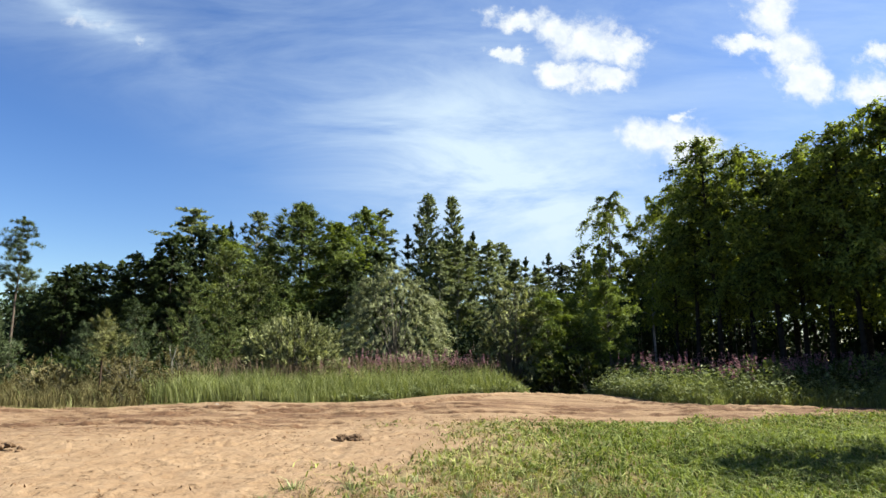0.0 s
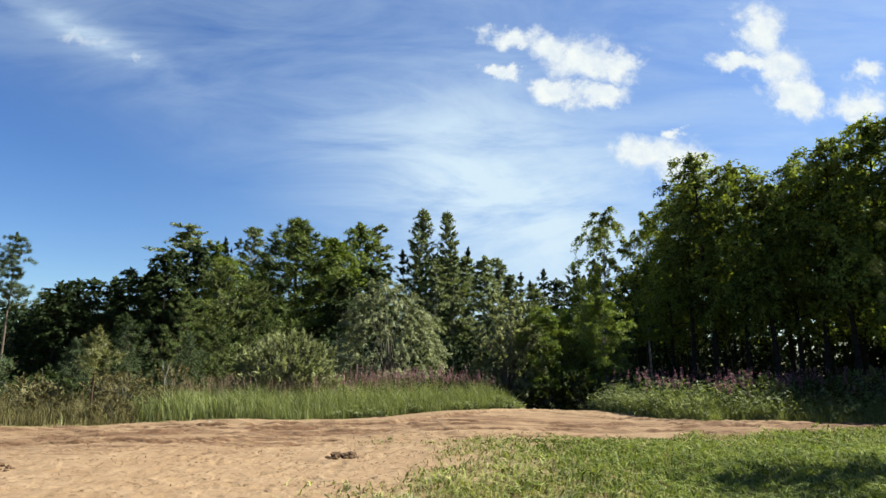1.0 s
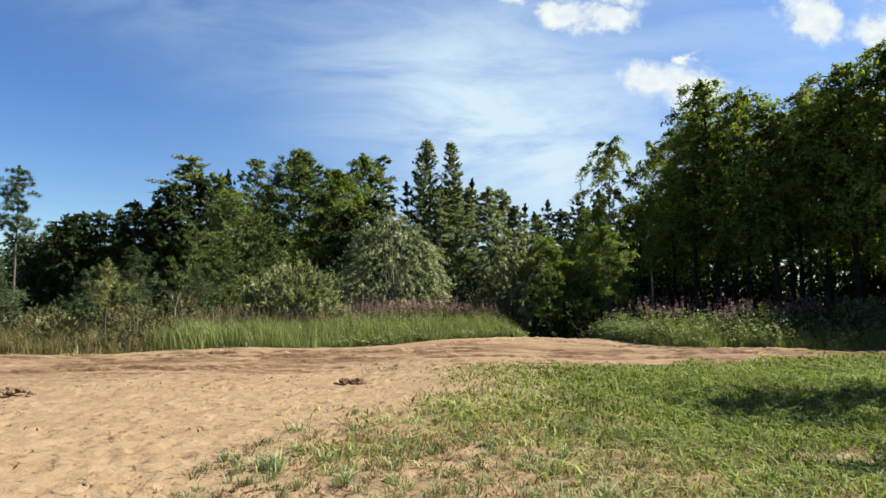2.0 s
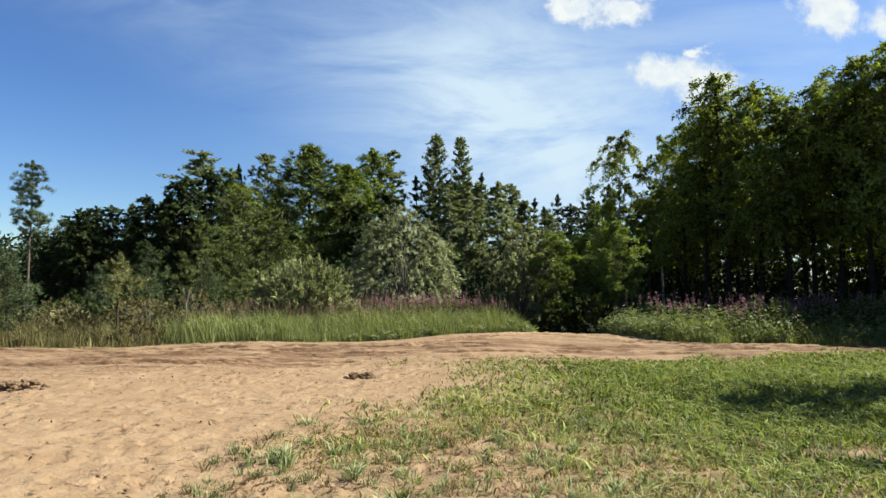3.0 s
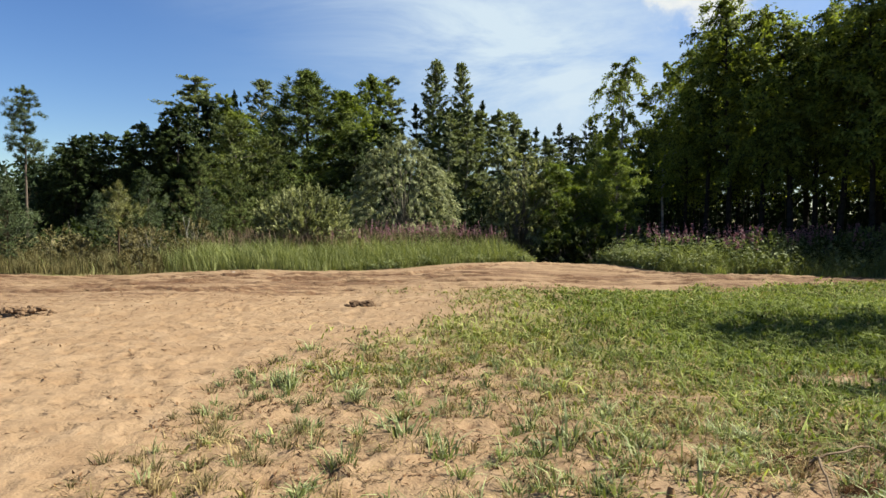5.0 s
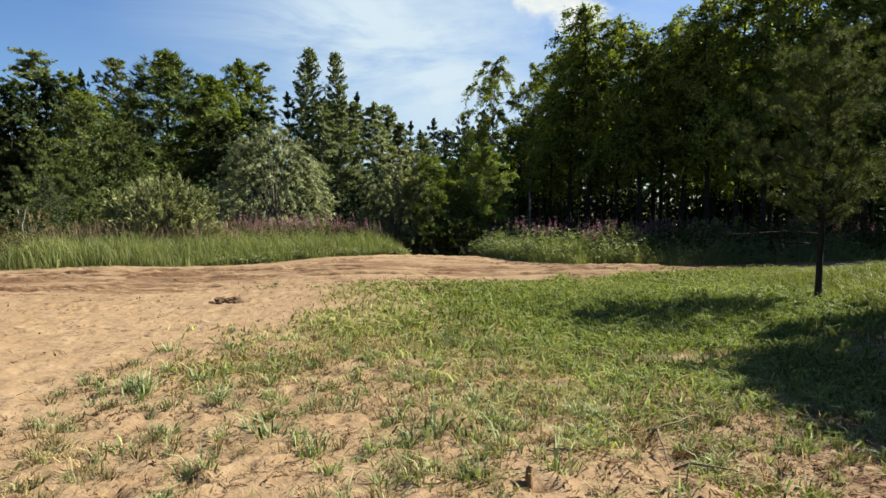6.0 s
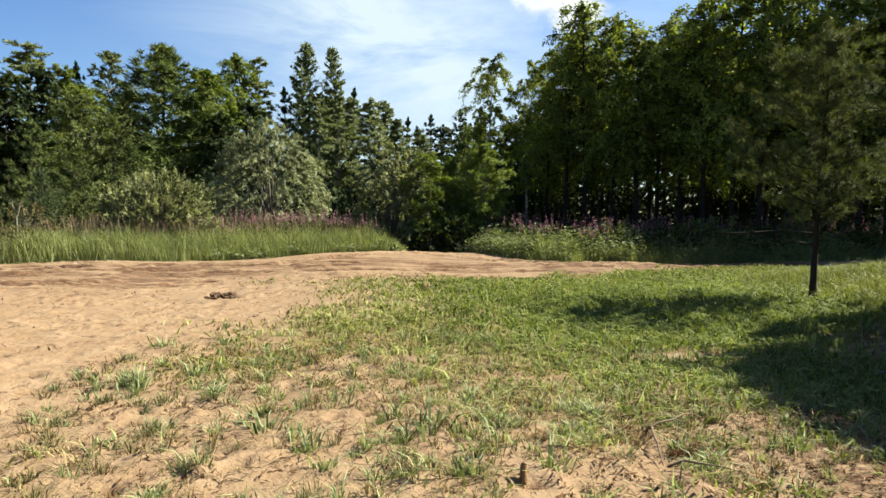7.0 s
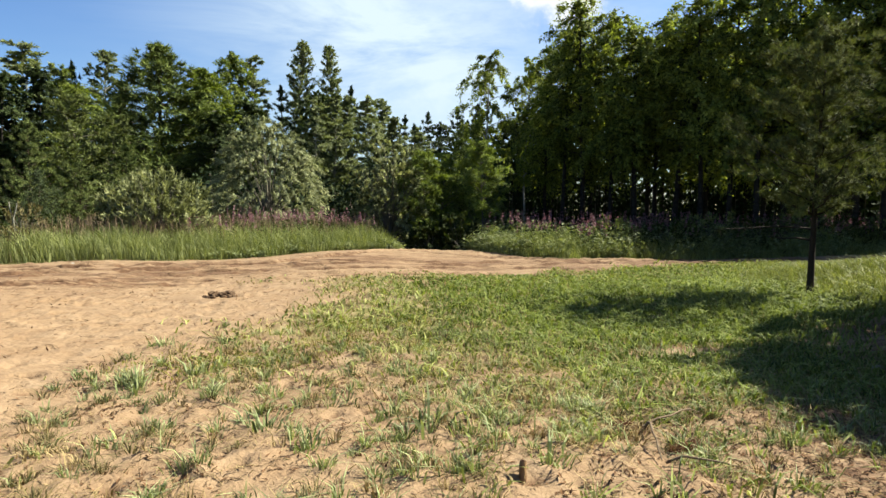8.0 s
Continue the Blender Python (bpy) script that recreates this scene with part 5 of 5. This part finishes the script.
    for k, (x, y, s) in enumerate(spots):
        dry = k > 13 and (k % 3 == 0 or (x < -1.0 and y < 4.9))
        ob = new("grass_tuft", models[6 + k % 2 if dry else k % 6])
        ob.matrix_basis = place(ob, x, y, k * 71, s, 1.0, 0.0)
        tagged(ob, "withered brown tuft of grass in sand" if dry else "loose grey-green tuft of coarse grass in sand", "grass tuft", "tufts in the sand")


def build_verge():
    """The tall grass and fireweed along the far side."""
    r = np.random.default_rng(103)

    def left(a, b):
        return ramp01(inside(VERGE_LEFT, a, b) + 0.2 * wobble(a, b, 1.5, 11), 0, 0.25) * (1 - 0.96 * ramp01(-a + 0.6 * wobble(a, b, 1.7, 13), 7.8, 9.0))

    def right(a, b):
        return ramp01(inside(VERGE_RIGHT, a, b) + 0.2 * wobble(a, b, 1.5, 12), 0, 0.25)
    for name, x0, x1, y0, y1, f, cnt, hi in (("tall_grass", -17, 4, 14.5, 27, left, 105000, 1.25), ("tall_grass", 4.5, 24, 15.8, 23, right, 55000, 1.0)):
        x, y = scatter(cnt, x0, x1, y0, y1, r, lambda a, b: f(a, b) * np.clip(1.25 - 0.12 * (b - 17), 0.3, 1.0))
        n = len(x)
        rim = ramp01(f(x, y) * 0 + np.maximum(inside(VERGE_LEFT, x, y), inside(VERGE_RIGHT, x, y)), 0, 0.9)
        h = r.uniform(0.5, 1.0, n) * hi * (0.38 + 0.62 * rim) * (0.86 + 0.14 * wobble(x, y, 2.5, 90)) * (1 - 0.35 * ramp01(-x, 8.0, 10.0))
        ob = new(name, blades(name, on_ground(x, y), h, r.uniform(0.009, 0.019, n), lean_for(n, r, 0.4), MEADOW_BLADE, r))
        tagged(ob, "tall pale green meadow grass at the sand's edge", "grass", kind="stuff")
    x, y = scatter(44000, -17, -7.8, 14.5, 21, r, lambda a, b: ramp01(inside(VERGE_LEFT, a, b), 0, 0.3) * ramp01(-a + 0.6 * wobble(a, b, 1.7, 13), 8.0, 9.4) * (0.35 + 0.65 * ramp01(wobble(a, b, 1.1, 14), -0.4, 0.5)))
    n = len(x)
    ob = new("rough_grass", blades("rough_grass", on_ground(x, y), r.uniform(0.3, 0.9, n) * (0.75 + 0.4 * wobble(x, y, 0.9, 15)) * (0.6 + 0.4 * ramp01(inside(VERGE_LEFT, x, y), 0, 1.5)), r.uniform(0.01, 0.02, n), lean_for(n, r, 0.4), ROUGH_BLADE, r, 0.8))
    tagged(ob, "rough olive and brown grass below the saplings", "grass", kind="stuff")
    # seed heads over the left bank
    x, y = scatter(4200, -8.5, 3.5, 16, 25, r, lambda a, b: ramp01(inside(VERGE_LEFT, a, b), 0.8, 2.0))
    n = len(x)
    b = on_ground(x, y)
    b[:, 2] += r.uniform(0.5, 0.95, n)
    ob = new("seed_heads", blades("seed_heads", b, r.uniform(0.25, 0.5, n), np.full(n, 0.014), lean_for(n, r, 0.25), SEED_HEAD, r))
    tagged(ob, "brownish seed heads standing above the tall grass", "grass", kind="stuff")

    def weed(x, y, h, label):
        n = len(x)
        root = on_ground(x, y)
        lean = lean_for(n, r, 0.08)
        stems = blades("stems", root, h, np.full(n, 0.016), lean, HERB_LEAF, r, 0.1)
        k = 16
        f = r.uniform(0.1, 0.72, (n, k))
        c = root[:, None] + np.array([0, 0, 1.0]) * (f * h[:, None])[:, :, None] + lean[:, None] * (f * f * h[:, None] * 0.6)[:, :, None]
        a = r.uniform(0, 2 * np.pi, (n, k))
        out = np.stack([np.cos(a), np.sin(a), np.full((n, k), 0.25)], -1)
        lv = leaves("foliage", (c + out * 0.06).reshape(-1, 3), out.reshape(-1, 3), 0.17, 0.22, HERB_LEAF, r)
        k = 16
        f = 0.74 + 0.28 * r.beta(1.0, 1.2, (n, k))
        c = root[:, None] + np.array([0, 0, 1.0]) * (f * h[:, None])[:, :, None] + lean[:, None] * (f * f * h[:, None] * 0.6)[:, :, None]
        a = r.uniform(0, 2 * np.pi, (n, k))
        wide = (0.042 * (1.12 - f) / 0.42)[:, :, None]
        out = np.stack([np.cos(a), np.sin(a), np.full((n, k), 0.2)], -1)
        fl = leaves("flowers", (c + out * wide).reshape(-1, 3), out.reshape(-1, 3), 0.055, 0.8, PETAL, r)
        top = thing("fireweed", label, "fireweed")
        tagged(top, kind="stuff")
        for nm, me in (("stems", stems), ("foliage", lv), ("flowers", fl)):
            part(nm, me, top)
    x, y = scatter(480, -6.5, 3.2, 19.0, 25, r, lambda a, b: ramp01(inside(VERGE_LEFT, a, b), 0.9, 1.8) * ramp01(a + 0.8 * wobble(a, b, 2.0, 77), -4.2, -2.6) * 0.55)
    weed(x, y, r.uniform(1.1, 1.5, len(x)), "pink fireweed in flower above the tall grass")
    x, y = scatter(1300, 5, 24, 17.0, 23, r, lambda a, b: ramp01(inside(VERGE_RIGHT, a, b), 0.3, 1.4) * (0.3 + 0.5 * ramp01(wobble(a, b, 2.2, 78), -0.5, 0.5)))
    weed(x, y, r.uniform(0.85, 1.45, len(x)), "pink fireweed and herbs in front of the grove")


def build_herbs():
    """Broad-leaved herbs that fill the front of both verges."""
    r = np.random.default_rng(106)
    for x0, x1, y0, y1, poly, cnt, tall in ((4.8, 20, 16.0, 22, VERGE_RIGHT, 6000, 0.98), (-3.5, 3.2, 17.8, 22, VERGE_LEFT, 1500, 0.5)):
        x, y = scatter(cnt, x0, x1, y0, y1, r, lambda a, b: ramp01(inside(poly, a, b), 0.0, 0.3) * (0.35 + 0.65 * ramp01(wobble(a, b, 1.6, 97), -0.5, 0.6)) * np.clip(1.3 - 0.25 * inside(poly, a, b), 0.25, 1))
        n, k = len(x), 15
        root = on_ground(x, y)
        h = r.uniform(0.5, 1.1, n) * tall * (0.5 + 0.5 * ramp01(inside(poly, x, y), 0, 1.0))
        f, a = r.uniform(0.1, 1.0, (n, k)), r.uniform(0, 2 * np.pi, (n, k))
        out = np.stack([np.cos(a), np.sin(a), np.full((n, k), 0.1)], -1)
        c = root[:, None] + np.array([0, 0, 1.0]) * (f * h[:, None])[:, :, None] + out * r.uniform(0.03, 0.16, (n, k, 1))
        face = out * 0.5 + np.array([0, 0, 1.0])
        ob = new("verge_herbs", leaves("verge_herbs", c.reshape(-1, 3), out.reshape(-1, 3), 0.105, 0.45, VERGE_LEAF, r, 0.0, face.reshape(-1, 3)))
        tagged(ob, "low broad-leaved herbs along the sand's edge", "herbs", kind="stuff")


build_herbs()
build_lawn()
build_bank()
build_moss()
build_tufts()
build_verge()


# ---- small things on the ground ----
def crumbs(name, label, x, y, wx, wy, n, seed, mat):
    """A heap of dug-up earth in loose lumps round a shallow hole."""
    r = random.Random(seed)
    bm = bmesh.new()
    for k in range(n):
        a, q = r.uniform(0, 2 * math.pi), r.uniform(0.35, 1.0)
        size = r.uniform(0.018, 0.065) * (1.15 - 0.4 * q)
        at = Vector((math.cos(a) * q * wx, math.sin(a) * q * wy, size * 0.35 + 0.09 * max(0.0, 1 - abs(q - 0.55) * 2.5)))
        made = bmesh.ops.create_icosphere(bm, subdivisions=2, radius=1.0)
        for v in made["verts"]:
            d = v.co.normalized()
            v.co = at + Vector((d.x * 1.25, d.y, d.z * 0.8)) * size * (0.9 + 0.5 * noise.noise(d * 2.3 + Vector((k, seed, 0))))
    me = bpy.data.meshes.new(name)
    bm.to_mesh(me)
    bm.free()
    me.materials.append(mat)
    ob = new(name, me)
    ob.matrix_basis = place(ob, x, y, 0, 1.0, 1.0, 0.01)
    return tagged(ob, label, "earth heap", kind="stuff")


crumbs("earth_heap", "small heap of dark crumbled earth on the sand", -1.75, 11.0, 0.30, 0.24, 60, 5, CLOD_EARTH)
crumbs("earth_heap", "low spread of brown earth on the sand", -7.0, 9.55, 0.50, 0.32, 70, 6, DRY_EARTH)


def stick(name, label, pts, rad, mat, taper=0.45):
    t = Tubes(6)
    p = np.array([(x, y, float(height_at(np.array([x]), np.array([y]))[0]) + z) for x, y, z in pts])
    c = p[0].copy()
    t.add(p - c, np.linspace(rad, rad * taper, len(p)))
    ob = new(name, t.mesh(name, mat))
    ob.location = c
    return tagged(ob, label, "stick")


stick("dead_stick", "thin dead stick lying on the ground", [(2.27, 3.80, 0.05), (2.20, 3.64, 0.085), (2.13, 3.50, 0.085), (2.09, 3.38, 0.07), (2.04, 3.28, 0.06), (2.02, 3.20, 0.04)], 0.010, DEAD_WOOD)
stick("dead_stick", "crooked dead twig lying in the grass", [(2.05, 3.20, 0.03), (2.10, 3.12, 0.06), (2.19, 3.06, 0.07), (2.30, 3.02, 0.06), (2.42, 2.97, 0.03)], 0.009, DEAD_WOOD)
stick("dead_stick", "crooked dead twig lying in the grass", [(2.20, 3.74, 0.03), (2.32, 3.76, 0.08), (2.45, 3.78, 0.10), (2.58, 3.86, 0.11), (2.69, 3.92, 0.09), (2.80, 3.96, 0.04)], 0.009, DEAD_WOOD)
stick("wood_stake", "short broken wooden stake upright in the sand", [(1.12, 3.16, -0.03), (1.12, 3.165, 0.03), (1.121, 3.17, 0.08), (1.124, 3.172, 0.098), (1.126, 3.173, 0.105)], 0.024, CUT_WOOD, 0.75)


def fork(name, label, x, y, h):
    """A dead sapling that splits in two."""
    t = Tubes(6)
    z = float(height_at(np.array([x]), np.array([y]))[0])
    t.add(np.array([(0, 0, -0.05), (0.02, 0, h * 0.4), (0.0, 0, h * 0.72)]), [0.035, 0.03, 0.026])
    t.add(np.array([(0.0, 0, h * 0.70), (-0.07, 0.01, h * 0.85), (-0.10, 0.0, h)]), [0.025, 0.021, 0.013])
    t.add(np.array([(0.0, 0, h * 0.70), (0.08, -0.01, h * 0.84), (0.12, 0.0, h * 0.98)]), [0.024, 0.02, 0.012])
    ob = new(name, t.mesh(name, PALE_BARK))
    ob.location = (x, y, z)
    return tagged(ob, label, "sapling")


def stone(name, label, x, y, w, seed):
    bm = bmesh.new()
    bmesh.ops.create_icosphere(bm, subdivisions=3, radius=1.0)
    for v in bm.verts:
        d = v.co.normalized()
        k = 1 + 0.3 * noise.noise(d * 1.4 + Vector((seed, seed, 0))) + 0.1 * noise.noise(d * 4 + Vector((0, seed, 0)))
        v.co = Vector((d.x * w * 0.5 * k, d.y * w * 0.36 * k, d.z * w * 0.24 * k))
    for f in bm.faces:
        f.smooth = True
    me = bpy.data.meshes.new(name)
    bm.to_mesh(me)
    bm.free()
    me.materials.append(PALE_STONE)
    ob = new(name, me)
    ob.matrix_basis = place(ob, x, y, seed * 30, 1.0, 1.0, -w * 0.12)
    return tagged(ob, label, "stone")


def dead_twig(name, label, x, y, seed):
    """A fallen pine twig with rusty needles."""
    r = np.random.default_rng(seed)
    top = thing(name, label, "twig")
    top.matrix_basis = place(top, x, y, 20.0, 1.0, 1.0, 0.0)
    t = Tubes(5)
    p = np.array([(-0.16, 0.0, 0.012), (-0.06, 0.02, 0.03), (0.05, 0.0, 0.035), (0.17, 0.03, 0.02)])
    t.add(p, [0.006, 0.005, 0.004, 0.002])
    part("stem", t.mesh("stem", DEAD_WOOD), top)
    f = r.uniform(0.2, 1, 420)
    c = np.stack([np.interp(f, np.linspace(0, 1, 4), p[:, j]) for j in range(3)], 1)
    dev = r.normal(0, 1, (420, 3)) * np.array([1, 1, 0.5])
    c = c + unit(dev) * 0.03
    c[:, 2] = np.maximum(c[:, 2], 0.008)
    part("needles", leaves("needles", c, unit(dev) + np.array([0.5, 0, 0.1]), 0.06, 0.09, RUSTY, r), top, "rusty brown needles")


fork("dead_sapling", "pale forked dead sapling at the verge", -9.0, 20.1, 1.6)
stone("field_stone", "small pale stone lying at the edge of the sand", -6.3, 17.0, 0.17, 3)
stone("field_stone", "pale stone lying in the shaded grass", 5.45, 4.92, 0.16, 5)
dead_twig("pine_twig", "fallen pine twig with rusty dead needles", 2.26, 3.33, 401)
dead_twig("pine_twig", "fallen pine twig with rusty dead needles", 2.04, 3.79, 402)
